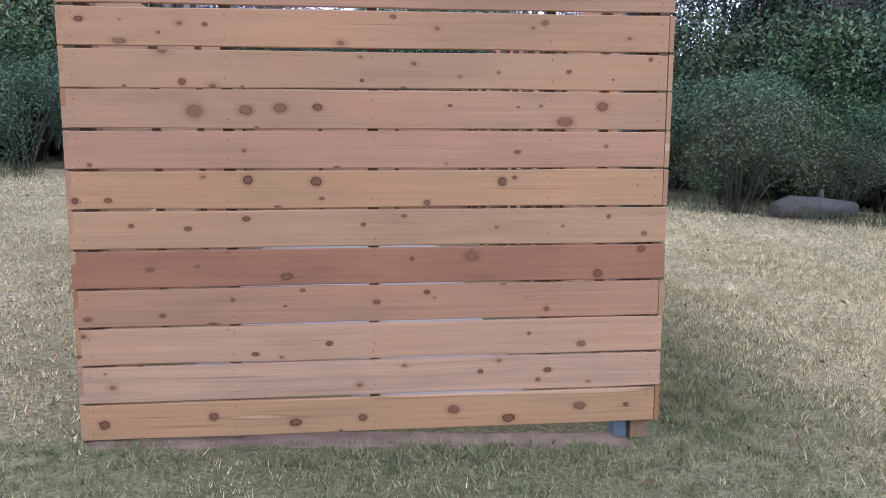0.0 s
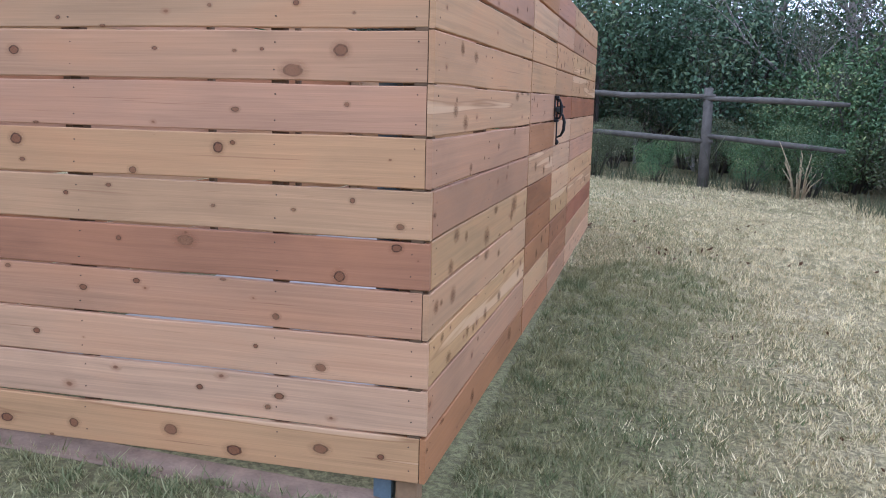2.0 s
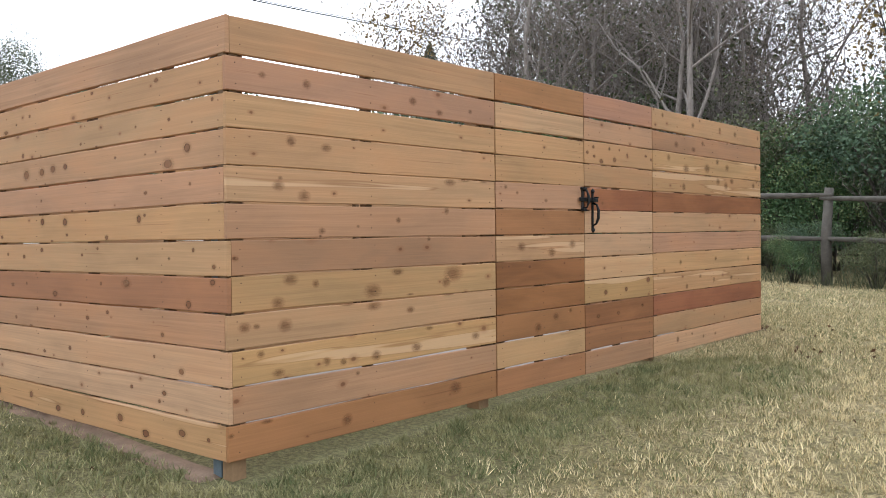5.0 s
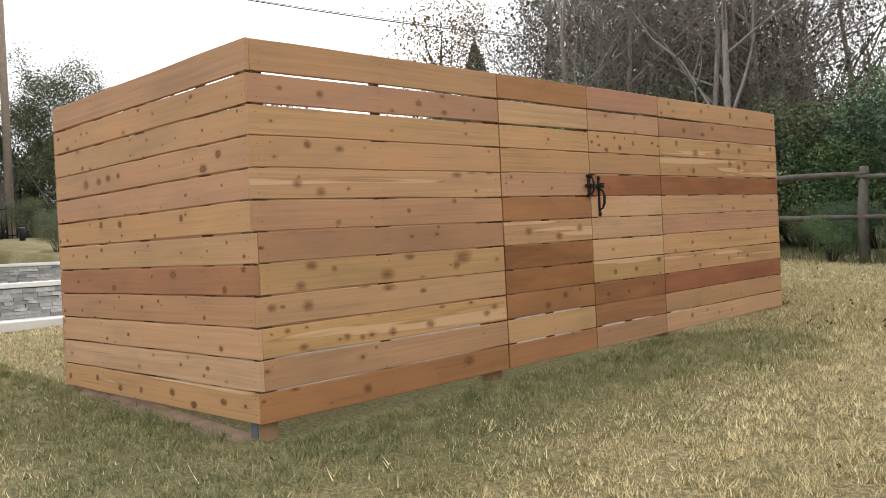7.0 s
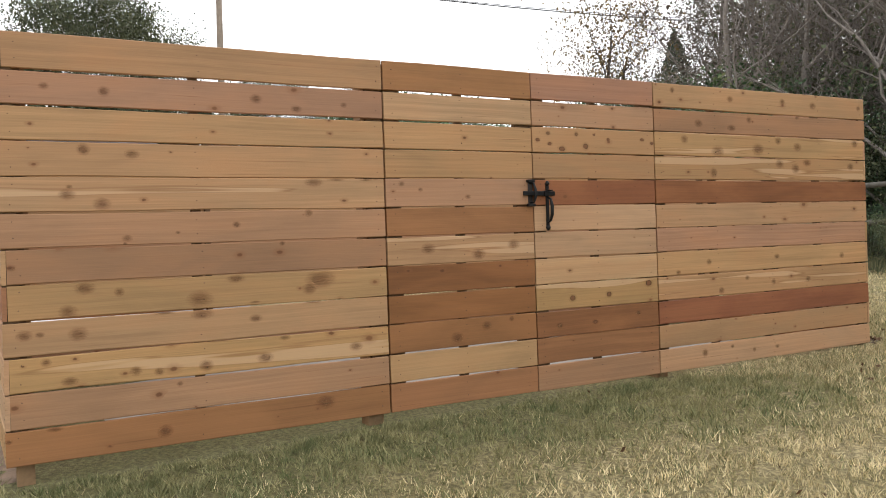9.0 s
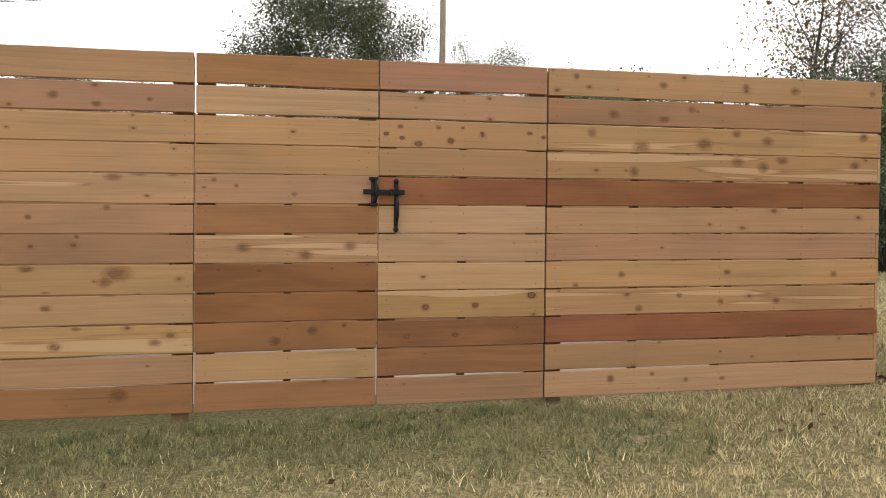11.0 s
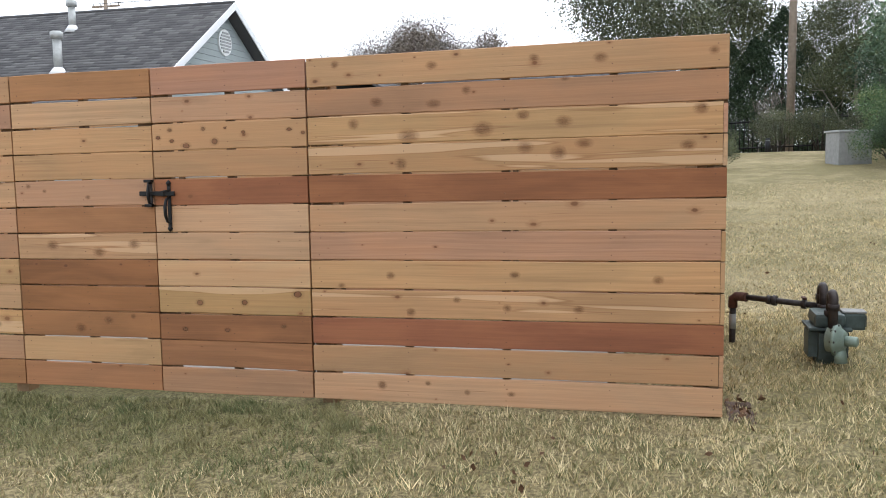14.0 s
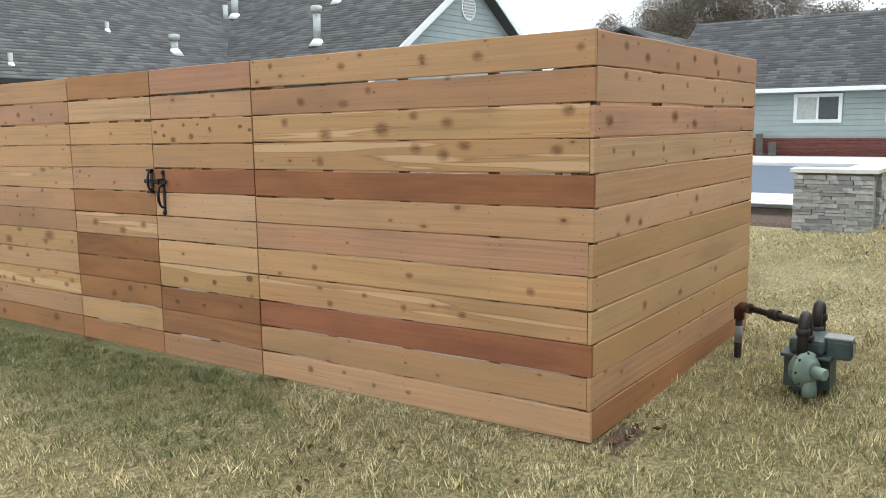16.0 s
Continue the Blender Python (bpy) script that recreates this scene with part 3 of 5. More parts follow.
knots(p2, 0, (0.16, 0.11, 0.012), (0.68, 0.08, 0.014), (1.2, 0.09, 0.012), (1.52, 0.075, 0.017), (2.04, 0.08, 0.014))
knots(p2, 1, (0.384, 0.06, 0.017), (0.688, 0.04, 0.016), (0.859, 0.1, 0.014), (1.352, 0.135, 0.011))
knots(p2, 2, (0.256, 0.105, 0.016), (0.554, 0.035, 0.024), (0.941, 0.055, 0.025), (1.145, 0.118, 0.017), (1.346, 0.08, 0.018), (1.986, 0.118, 0.018))
knots(p2, 3, (0.51, 0.045, 0.019), (1.154, 0.11, 0.021), (1.32, 0.08, 0.02), (1.444, 0.122, 0.02), (1.93, 0.1, 0.016))
knots(p2, 7, (0.445, 0.07, 0.015), (1.10, 0.08, 0.012), (1.80, 0.06, 0.015), (0.17, 0.015, 0.013))
knots(p2, 8, (0.55, 0.03, 0.014), (0.8, 0.1, 0.012), (1.06, 0.06, 0.013), (1.42, 0.06, 0.014))
knots(p2, 11, (0.387, 0.09, 0.015), (0.64, 0.11, 0.008), (0.85, 0.07, 0.01), (1.08, 0.07, 0.01))
knots(p4, 0, (0.3, 0.1, 0.014), (0.55, 0.06, 0.02), (0.95, 0.04, 0.017), (1.2, 0.09, 0.017), (1.55, 0.1, 0.02), (1.6, 0.03, 0.015), (2.0, 0.07, 0.018))
knots(p4, 1, (0.3, 0.12, 0.013), (0.75, 0.08, 0.013), (1.1, 0.1, 0.012), (1.55, 0.09, 0.014), (1.7, 0.03, 0.014), (2.1, 0.04, 0.012))
knots(p4, 3, (0.2, 0.09, 0.01), (0.42, 0.07, 0.012), (0.8, 0.08, 0.012), (1.25, 0.05, 0.014), (1.9, 0.09, 0.01))
knots(p4, 2, (0.15, 0.07, 0.02), (0.95, 0.09, 0.024), (1.25, 0.05, 0.022))
knots(p4, 5, (0.35, 0.07, 0.018), (0.5, 0.04, 0.015), (1.3, 0.09, 0.017))
knots(p4, 8, (0.6, 0.07, 0.017), (1.1, 0.05, 0.016), (1.7, 0.09, 0.015))


def post(name, x, y, w, z0, z1, material, label):
    ob = link(name, box(-w / 2, w / 2, -w / 2, w / 2, z0, z1, 0.004), material, at=pose(x, y, 0))
    return tagged(ob, label, "post", group="posts of the enclosure")


post("steel_post", -0.185, 0.075, 0.06, -0.3, 1.80, GALV, "blue-grey galvanized steel post at the fence corner")
post("timber_post", -0.105, 0.075, 0.07, -0.3, 1.80, STUD, "square softwood corner post standing in the lawn")
for y, lab in ((1.70, "softwood gate post standing in the lawn"), (3.70, "softwood post behind the planks")):
    post("timber_post", -0.1, y, 0.088, -0.3, 1.80, STUD, lab)
for x, y in ((-0.09, LONG - 0.09), (-W + 0.09, LONG - 0.09), (-W + 0.09, 0.09)):
    post("timber_post", x, y, 0.088, -0.3, 1.80, STUD, "softwood corner post inside the enclosure")


def build_latch():
    """Black thumb latch: strike, bar and hanging pull, on the edge of the gate leaf."""
    ob = empty("gate_latch", pose(-0.004, 2.70, 1.21), label="black iron gate latch with a hanging pull handle", category="latch")
    part("strike_plate", box(0.0, 0.006, -0.042, -0.012, -0.062, 0.068, 0.003), PIPE, ob)
    part("catch", tube([(0.006, -0.028, 0.06), (0.03, -0.02, 0.055), (0.04, -0.016, 0.02), (0.04, -0.016, -0.02), (0.03, -0.02, -0.05), (0.006, -0.028, -0.055)], [0.008, 0.006, 0.009, 0.009, 0.006, 0.008], 8), BLACK, ob)
    for z0, z1 in ((0.062, 0.078), (-0.074, -0.058)):
        part("catch_end", box(0.0, 0.026, -0.052, -0.006, z0, z1, 0.003), BLACK, ob)
    part("bar", box(0.012, 0.022, -0.085, 0.135, -0.013, 0.013, 0.004), BLACK, ob)
    part("keeper", box(0.0, 0.03, 0.058, 0.074, -0.016, 0.016, 0.003), BLACK, ob)
    part("handle_plate", box(0.0, 0.007, 0.081, 0.103, -0.185, 0.05, 0.003), BLACK, ob)
    part("finial", tube([(0.005, 0.092, 0.045), (0.005, 0.092, 0.058), (0.005, 0.092, 0.074)], [0.008, 0.016, 0.004], 8), BLACK, ob)
    part("thumb_piece", box(0.007, 0.05, 0.084, 0.1, 0.012, 0.02, 0.003), BLACK, ob)
    part("pull", tube([(0.006, 0.092, -0.02), (0.036, 0.092, -0.032), (0.048, 0.092, -0.07), (0.046, 0.092, -0.12), (0.03, 0.092, -0.155), (0.006, 0.092, -0.165)], [0.006, 0.007, 0.01, 0.01, 0.007, 0.006], 10), BLACK, ob)
    part("tip", tube([(0.006, 0.092, -0.18), (0.006, 0.092, -0.196), (0.006, 0.092, -0.212)], [0.008, 0.016, 0.004], 8), BLACK, ob)


build_latch()


# ---- gas meter beside the enclosure ----
def build_meter():
    gz = ground_z(-1.2, 6.37)
    ob = empty("gas_meter", pose(-1.2, 6.40, gz - 0.02), label="grey-green gas meter with pale green regulator standing in the lawn", category="gas meter")
    b = bmesh.new()
    bmesh.ops.create_cube(b, size=1.0)
    for v in b.verts:
        v.co = Vector((v.co.x * 0.26, v.co.y * 0.22, 0.135 + v.co.z * 0.25))
    bmesh.ops.bevel(b, geom=b.edges[:], offset=0.05, segments=4, affect="EDGES")
    part("body", b, METERGREEN, ob)
    part("seam_flange", box(-0.137, 0.137, -0.118, 0.118, 0.225, 0.243, 0.006), METERGREEN, ob)
    part("top_housing", box(-0.125, 0.125, -0.085, 0.085, 0.243, 0.325, 0.025), METERGREEN, ob)
    part("belly_pan", tube([(-0.131, 0, 0.12), (-0.155, 0, 0.12)], [0.085, 0.06], 20), METERGREEN, ob)
    for x in (-0.15, 0.15):
        lx = 0.11 if x > 0 else -0.11
        part("union_nut", tube([(lx, 0, 0.312), (lx, 0, 0.345)], 0.036, 6), PIPE, ob)
        sg = -1 if x < 0 else 1
        arc = [(lx, 0.0, 0.335), (lx, 0.0, 0.40)] + [(lx + sg * 0.045 * (1 - math.cos(math.pi * k / 6)), 0.0, 0.40 + 0.05 * math.sin(math.pi * k / 6)) for k in range(1, 7)]
        e = arc[-1]
        part("return_bend", tube(arc + [(e[0], 0, 0.30 if x < 0 else 0.24)], 0.026, 12), PIPE, ob, "black iron return bend")
        part("collar", tube([(e[0], 0, 0.36), (e[0], 0, 0.395)], 0.033, 12), PIPE, ob)
    # regulator, a flat pale disc with a vent barrel
    c = Vector((0.20, 0.02, 0.19))
    d = Vector((0.45, 0.89, 0.0)).normalized()
    side = Vector((-d.y, d.x, 0))
    reg = part("regulator", tube([c - d * 0.055, c - d * 0.045, c - d * 0.012, c - d * 0.008, c + d * 0.008, c + d * 0.012, c + d * 0.05], [0.045, 0.072, 0.078, 0.092, 0.092, 0.078, 0.05], 28), REGGREEN, ob, "pale green disc-shaped regulator")
    part("spring_barrel", tube([c + d * 0.04, c + d * 0.11, c + d * 0.115], [0.03, 0.03, 0.022], 16), REGGREEN, reg)
    part("regulator_outlet", tube([c - Vector((0, 0, 0.05)) + d * 0.02, c - Vector((0, 0, 0.13)) + d * 0.03], [0.032, 0.036], 14), REGGREEN, reg)
    for k in range(8):
        a = 2 * math.pi * k / 8
        q = c + (side * math.cos(a) + Vector((0, 0, 1)) * math.sin(a)) * 0.085
        part("bolt", tube([q - d * 0.014, q + d * 0.014], 0.007, 6), PIPE, reg)
    idx = part("index_box", box(-0.03, 0.075, 0.075, 0.2, 0.225, 0.325, 0.014), METERGREEN, ob, "grey plastic index box with a pale top")
    part("index_cover", box(-0.033, 0.078, 0.072, 0.203, 0.325, 0.337, 0.005), MORTAR, idx)
    part("dial_window", box(-0.015, 0.06, 0.2, 0.206, 0.245, 0.31, 0.002), GLASS, idx)
    # feed pipe from the riser
    r = Vector((-1.65 + 1.2, 5.875 - 6.37, 0))
    h = 0.315
    part("riser", tube([(r.x, r.y, -0.2), (r.x, r.y, h - 0.03)], 0.021, 12), PIPE, ob)
    part("riser_tag", tube([(r.x, r.y, h - 0.2), (r.x, r.y, h - 0.1)], 0.0225, 12), MORTAR, ob, "pale paper tag round the riser")
    part("elbow", tube([(r.x, r.y, h - 0.06), (r.x, r.y, h), (r.x + 0.012, r.y + 0.02, h + 0.018), (r.x + 0.06, r.y + 0.08, h + 0.02)], 0.03, 12), RUST, ob, "rusty pipe elbow")
    e = Vector((-0.20, 0.0, h + 0.005))
    s = Vector((r.x + 0.03, r.y + 0.04, h + 0.02))
    part("feed_pipe", tube([s, e], 0.019, 12), PIPE, ob)
    for f, w in ((0.35, 0.03), (0.42, 0.034), (0.78, 0.03)):
        p = s.lerp(e, f)
        q = s.lerp(e, f + 0.05)
        part("pipe_fitting", tube([p, q], w, 8), PIPE, ob)
    p = s.lerp(e, 0.80)
    part("valve_handle", box(p.x - 0.035, p.x + 0.035, p.y - 0.012, p.y + 0.012, p.z + 0.032, p.z + 0.045, 0.004), RUST, ob, "rust-red valve handle")


build_meter()


# ---- pool terrace: ledge-stone walls with pale caps ----
def stone_wall(x0, x1, y0, y1, z0f, z1, faces, label, cap=0.05, over=0.04):
    """A core with single ledge stones on the named faces and a concrete cap. faces: '+x', '+y'."""
    ob = empty("stone_wall", pose(0, 0, 0), label=label, category="garden wall", group="pool terrace walls")
    zlow = min(z0f(x, y) for x in (x0, x1) for y in (y0, y1)) - 0.1
    part("wall_core", box(x0 + 0.02, x1 - 0.02, y0 + 0.02, y1 - 0.02, zlow, z1), MORTAR, ob)
    part("cap", box(x0 - over, x1 + over, y0 - over, y1 + over, z1 + 0.002, z1 + cap, 0.008), CONCRETE, ob, "pale concrete wall cap")
    r = random.Random(int(x1 * 10) + 7)
    kinds = {}
    for f in faces:
        a0, a1 = (y0, y1) if f == "+x" else (x0, x1)
        z = zlow + 0.02
        while z < z1 - 0.02:
            h = min(r.choice((0.03, 0.04, 0.05)), z1 - z)
            a = a0
            while a < a1 - 0.03:
                w = min(r.choice((0.1, 0.14, 0.2, 0.27)), a1 - a)
                if a1 - a - w < 0.06:
                    w = a1 - a
                gx, gy = (x1, a + w / 2) if f == "+x" else (a + w / 2, y1)
                if z + h > z0f(gx, gy) - 0.02:
                    key = (f, round(w, 2), round(h, 2), r.randrange(2))
                    if key not in kinds:
                        b = bmesh.new()
                        bmesh.ops.create_cube(b, size=1.0)
                        d = 0.05 + 0.012 * key[3]
                        for v in b.verts:
                            j = 0.004
                            s = (v.co.x * d, v.co.y * (w - 0.004), v.co.z * (h - 0.003)) if f == "+x" else (v.co.x * (w - 0.004), v.co.y * d, v.co.z * (h - 0.003))
                            v.co = Vector([q + r.uniform(-j, j) for q in s])
                        me = bpy.data.meshes.new("stone")
                        b.to_mesh(me)
                        b.free()
                        me.materials.append(STONE)
                        kinds[key] = me
                    s = new("stone", kinds[key])
                    s.location = (x1 - 0.012 + r.uniform(-0.006, 0.012), a + w / 2, z + h / 2) if f == "+x" else (a + w / 2, y1 - 0.012 + r.uniform(-0.006, 0.012), z + h / 2)
                    s.parent = ob
                a += w
            z += h
    return ob


def bed(name, x0, x1, y0, y1, lift, material, label, category):
    """A patch that follows the ground with a ragged outline."""
    nx, ny = 14, 14
    bm = bmesh.new()
    grid = [[None] * (ny + 1) for _ in range(nx + 1)]
    for i in range(nx + 1):
        for j in range(ny + 1):
            u, v = i / nx, j / ny
            x, y = x0 + (x1 - x0) * u, y0 + (y1 - y0) * v
            e = min(u, 1 - u, v, 1 - v)
            x += 0.05 * noise.noise((x * 3, y * 3, 1)) * (x1 - x0 > 0.3)
            y += 0.05 * noise.noise((x * 3, y * 3, 9)) * (e < 0.01)
            grid[i][j] = bm.verts.new((x, y, ground_z(x, y) + (lift + 0.012 * noise.noise((x * 9, y * 9, 2)) if e > 0.01 else -0.02)))
    for i in range(nx):
        for j in range(ny):
            bm.faces.new((grid[i][j], grid[i + 1][j], grid[i + 1][j + 1], grid[i][j + 1]))
    for f in bm.faces:
        f.smooth = True
    return tagged(link(name, bm, material), label, category, kind="structure")


stone_wall(-6.9, -6.6, 5.04, 5.85, ground_z, 0.97, ("+x",), "grey ledge-stone wall end with a pale cap")
stone_wall(-16.0, -6.93, 5.55, 5.85, ground_z, 0.97, ("+y",), "long grey ledge-stone retaining wall along the slope")
stone_wall(-6.5, -6.2, -5.0, 2.9, ground_z, 0.60, ("+x",), "low grey ledge-stone pool wall with a pale cap")
stone_wall(-10.3, -10.0, -4.0, 3.0, ground_z, 0.81, ("+x",), "upper grey ledge-stone pool wall with a pale cap")
bed("planting_bed", -9.2, -6.95, 3.3, 5.5, 0.03, MULCH, "dark bark mulch bed before the pool deck", "planting bed")
# unseen slab, added so that the gaps between the planks look lighter
bed("equipment_pad", -2.15, -0.4, 0.4, 5.35, 0.03, PAD, "unseen grey concrete pad added inside the cedar enclosure to lighten the gaps", "concrete pad")
bed("bare_soil", -2.5, -0.03, -0.07, 0.10, 0.004, SOIL, "strip of bare reddish soil below the planks", "soil")
bed("bare_soil", -0.32, 0.06, 5.76, 5.90, 0.006, MULCH, "patch of dark soil and dead leaves at the fence corner", "soil")


def slab(name, x0, x1, y0, y1, z0, z1, material, label, category):
    return tagged(link(name, box(x0, x1, y0, y1, z0, z1, 0.01), material), label, category, kind="structure")


slab("pool_apron", -6.2, -5.75, -5.0, 3.0, 0.0, 0.27, CONCRETE, "pale concrete strip along the low pool wall", "paving")
slab("pool_deck", -9.9, -9.0, 2.95, 5.2, 0.2, 0.46, CONCRETE, "white concrete pool deck edge", "pool deck")
slab("pool_deck", -22.6, -18.5, -5.0, 5.5, 0.2, 0.52, CONCRETE, "white concrete pool deck beside the house", "pool deck")
pool = slab("pool_cover", -18.5, -9.9, -4.0, 5.2, 0.1, 0.44, WATER, "blue-grey covered swimming pool", "pool")
for k in range(5):
    tagged(link("deck_slab", box(-9.75 + 0.35 * k, -9.5 + 0.35 * k, 3.2, 4.9, 0.46, 0.475, 0.004), CONCRETE), "white concrete stepping slab on the pool deck", "paving slab", group="deck slabs")


# ---- houses ----
def shingled(ob, p0, along, up, length, run, course=0.145, tab=0.32):
    """A roof slope of lapped shingle tabs: p0 the eave's corner, along the eave, up the slope."""
    along, up = Vector(along).normalized(), Vector(up).normalized()
    nrm = along.cross(up).normalized()
    if nrm.z < 0:
        nrm = -nrm
    r = np.random.RandomState(int(abs(p0[0] * 7 + p0[1] * 3)) % 1000)
    V, F, T = [], [], []
    for i in range(int(run / course)):
        off = (i % 2) * 0.5 * tab + r.uniform(0, 0.08)
        for j in range(int(length / tab) + 1):
            a0, a1 = max(0, j * tab - off), min(length, (j + 1) * tab - off - 0.012)
            if a1 - a0 < 0.03:
                continue
            lo, hi = i * course + r.uniform(-0.012, 0.004), (i + 1) * course + 0.03
            b = Vector(p0)
            q = [b + along * a0 + up * lo + nrm * 0.022, b + along * a1 + up * lo + nrm * 0.022, b + along * a1 + up * hi + nrm * 0.006, b + along * a0 + up * hi + nrm * 0.006, b + along * a0 + up * lo + nrm * 0.0, b + along * a1 + up * lo + nrm * 0.0]
            n = len(V)
            V += [tuple(v) for v in q]
            F += [(n, n + 1, n + 2, n + 3), (n + 4, n + 5, n + 1, n)]
            T += [r.uniform(0, 1)] * 6
    s = new("shingles", mesh_from("shingles", V, F, SHINGLE, T))
    s.parent = ob
    s["kind"] = "stuff"
    deck = bmesh.new()
    b = Vector(p0) - nrm * 0.01
    q = [b, b + along * length, b + along * length + up * run, b + up * run]
    lo = [deck.verts.new(v - nrm * 0.1) for v in q]
    hi = [deck.verts.new(v) for v in q]
    deck.faces.new(hi), deck.faces.new(lo[::-1])
    for k in range(4):
        deck.faces.new((lo[k], lo[(k + 1) % 4], hi[(k + 1) % 4], hi[k]))
    bmesh.ops.recalc_face_normals(deck, faces=deck.faces[:])
    part("roof_deck", deck, SHINGLE, ob, "dark roof deck")


def vent_pipe(ob, x, y, z, h, r, hat=True):
    v = part("vent_pipe", tube([(x, y, z - 0.1), (x, y, z + h)], r, 12), PIPEGREY, ob, "grey metal roof vent pipe")
    part("flashing", tube([(x, y, z - 0.12), (x, y, z + 0.08)], [r * 2.6, r * 1.1], 12), TRIM, v)
    if hat:
        part("vent_cap", tube([(x, y, z + h), (x, y, z + h + 0.02), (x, y, z + h + 0.16), (x, y, z + h + 0.18)], [r, r * 1.5, r * 1.5, r * 1.1], 12), PIPEGREY, v)


def house_gabled():
    ob = empty("house", pose(0, 0, 0), label="grey-sided house with dark shingle roof and white gable trim", category="house")
    rx, rz, pitch, eave, gy = -16.4, 5.67, 0.66, 2.6, -5.8
    half = (rz - eave) / pitch
    ang = math.atan(pitch)
    run = half / math.cos(ang) + 0.02
    shingled(ob, (rx + half, -34, eave), (0, 1, 0), (-math.cos(ang), 0, math.sin(ang)), 34 + gy + 0.35, run)
    shingled(ob, (rx - half, -34, eave), (0, 1, 0), (math.cos(ang), 0, math.sin(ang)), 34 + gy + 0.35, run)
    wy = -15.1
    shingled(ob, (rx, wy + half, eave), (1, 0, 0), (0, -math.cos(ang), math.sin(ang)), 13.4, run)
    shingled(ob, (rx, wy - half, eave), (1, 0, 0), (0, math.cos(ang), math.sin(ang)), 13.4, run)
    part("ridge", tube([(rx, -34, rz + 0.01), (rx, gy + 0.35, rz + 0.01)], 0.05, 6), SHINGLE, ob)
    part("ridge", tube([(rx, wy, rz + 0.01), (-3.0, wy, rz + 0.01)], 0.05, 6), SHINGLE, ob)
    g = bmesh.new()
    for y0, y1 in ((gy - 0.12, gy - 0.02),):
        pts = [(rx - half + 0.3, eave - 2.5), (rx + half - 0.3, eave - 2.5), (rx + half - 0.3, eave + 0.05), (rx, rz - 0.16), (rx - half + 0.3, eave + 0.05)]
        a, b = [g.verts.new((x, y0, z)) for x, z in pts], [g.verts.new((x, y1, z)) for x, z in pts]
        g.faces.new(a), g.faces.new(b[::-1])
        for k in range(5):
            g.faces.new((a[k], b[k], b[(k + 1) % 5], a[(k + 1) % 5]))
    bmesh.ops.recalc_face_normals(g, faces=g.faces[:])
    part("gable_wall", g, SIDING, ob)
    z = eave - 1.2
    while z < rz - 0.35:
        w = min(half - 0.35, (rz - z - 0.34) / pitch)
        part("siding_board", box(rx - w, rx + w, gy - 0.02, gy + 0.012, z, z + 0.15, 0.006), SIDING, ob)
        z += 0.158
    for s in (-1, 1):
        d = Vector((s * half, 0, eave - rz))
        n = Vector((0, 0.02, 0))
        t = bmesh.new()
        a, b = Vector((rx, gy + 0.37, rz + 0.02)), Vector((rx, gy + 0.37, rz + 0.02)) + d
        vs = [t.verts.new(v + o) for o in (Vector((0, 0, 0)), Vector((0, -0.03, 0))) for v in (a, b, b - Vector((0, 0, 0.2)), a - Vector((0, 0, 0.2)))]
        for f in ((0, 1, 2, 3), (7, 6, 5, 4), (0, 4, 5, 1), (1, 5, 6, 2), (2, 6, 7, 3), (3, 7, 4, 0)):
            t.faces.new([vs[k] for k in f])
        bmesh.ops.recalc_face_normals(t, faces=t.faces[:])
        part("rake_board", t, TRIM, ob, "white rake board")
    # round louvre vent
    gv = part("gable_vent", tube([(rx + 0.02, gy - 0.01, 4.66), (rx + 0.02, gy + 0.05, 4.66)], 0.34, 24), TRIM, ob)
    for k in range(-3, 4):
        w = math.sqrt(max(0.02, 0.28 ** 2 - (k * 0.08) ** 2))
        part("louvre", box(rx + 0.02 - w, rx + 0.02 + w, gy + 0.05, gy + 0.07, 4.66 + k * 0.08 - 0.02, 4.66 + k * 0.08 + 0.025), PIPEGREY, gv)
    part("side_wall", box(rx + half - 0.55, rx + half - 0.35, -30, gy - 0.15, 0.0, eave), SIDING, ob)
    vent_pipe(ob, -13.37, -8.53, 3.72, 0.75, 0.10)
    vent_pipe(ob, -15.5, -9.72, 5.1, 0.55, 0.09)
    vent_pipe(ob, -15.34, -13.9, 5.0, 0.7, 0.11)
    vent_pipe(ob, -14.95, -13.9, 4.75, 0.55, 0.08, False)
    vent_pipe(ob, -11.43, -11.9, 3.55, 0.28, 0.10)
    vent_pipe(ob, -9.92, -12.6, 4.0, 0.25, 0.05, False)
    vent_pipe(ob, -6.45, -10.95, 2.9, 0.27, 0.05, False)


house_gabled()


def window(ob, x, y0, y1, z0, z1):
    w = part("window", box(x, x + 0.03, y0 + 0.08, y1 - 0.08, z0 + 0.08, z1 - 0.08), GLASS, ob, "sliding window with white frame")
    t = 0.1
    for n, a in (("window_frame", (y0, y1, z1 - t, z1)), ("window_frame", (y0, y1, z0, z0 + t)), ("window_frame", (y0, y0 + t, z0 + t, z1 - t)), ("window_frame", (y1 - t, y1, z0 + t, z1 - t)), ("mullion", ((y0 + y1) / 2 - 0.03, (y0 + y1) / 2 + 0.03, z0 + t, z1 - t))):
        part(n, box(x + 0.0, x + 0.07, *a, 0.006), TRIM, w)
    part("blind", box(x + 0.031, x + 0.036, y0 + t, (y0 + y1) / 2 - 0.03, z0 + t, z1 - t), BLIND, w, "pale lowered blind")


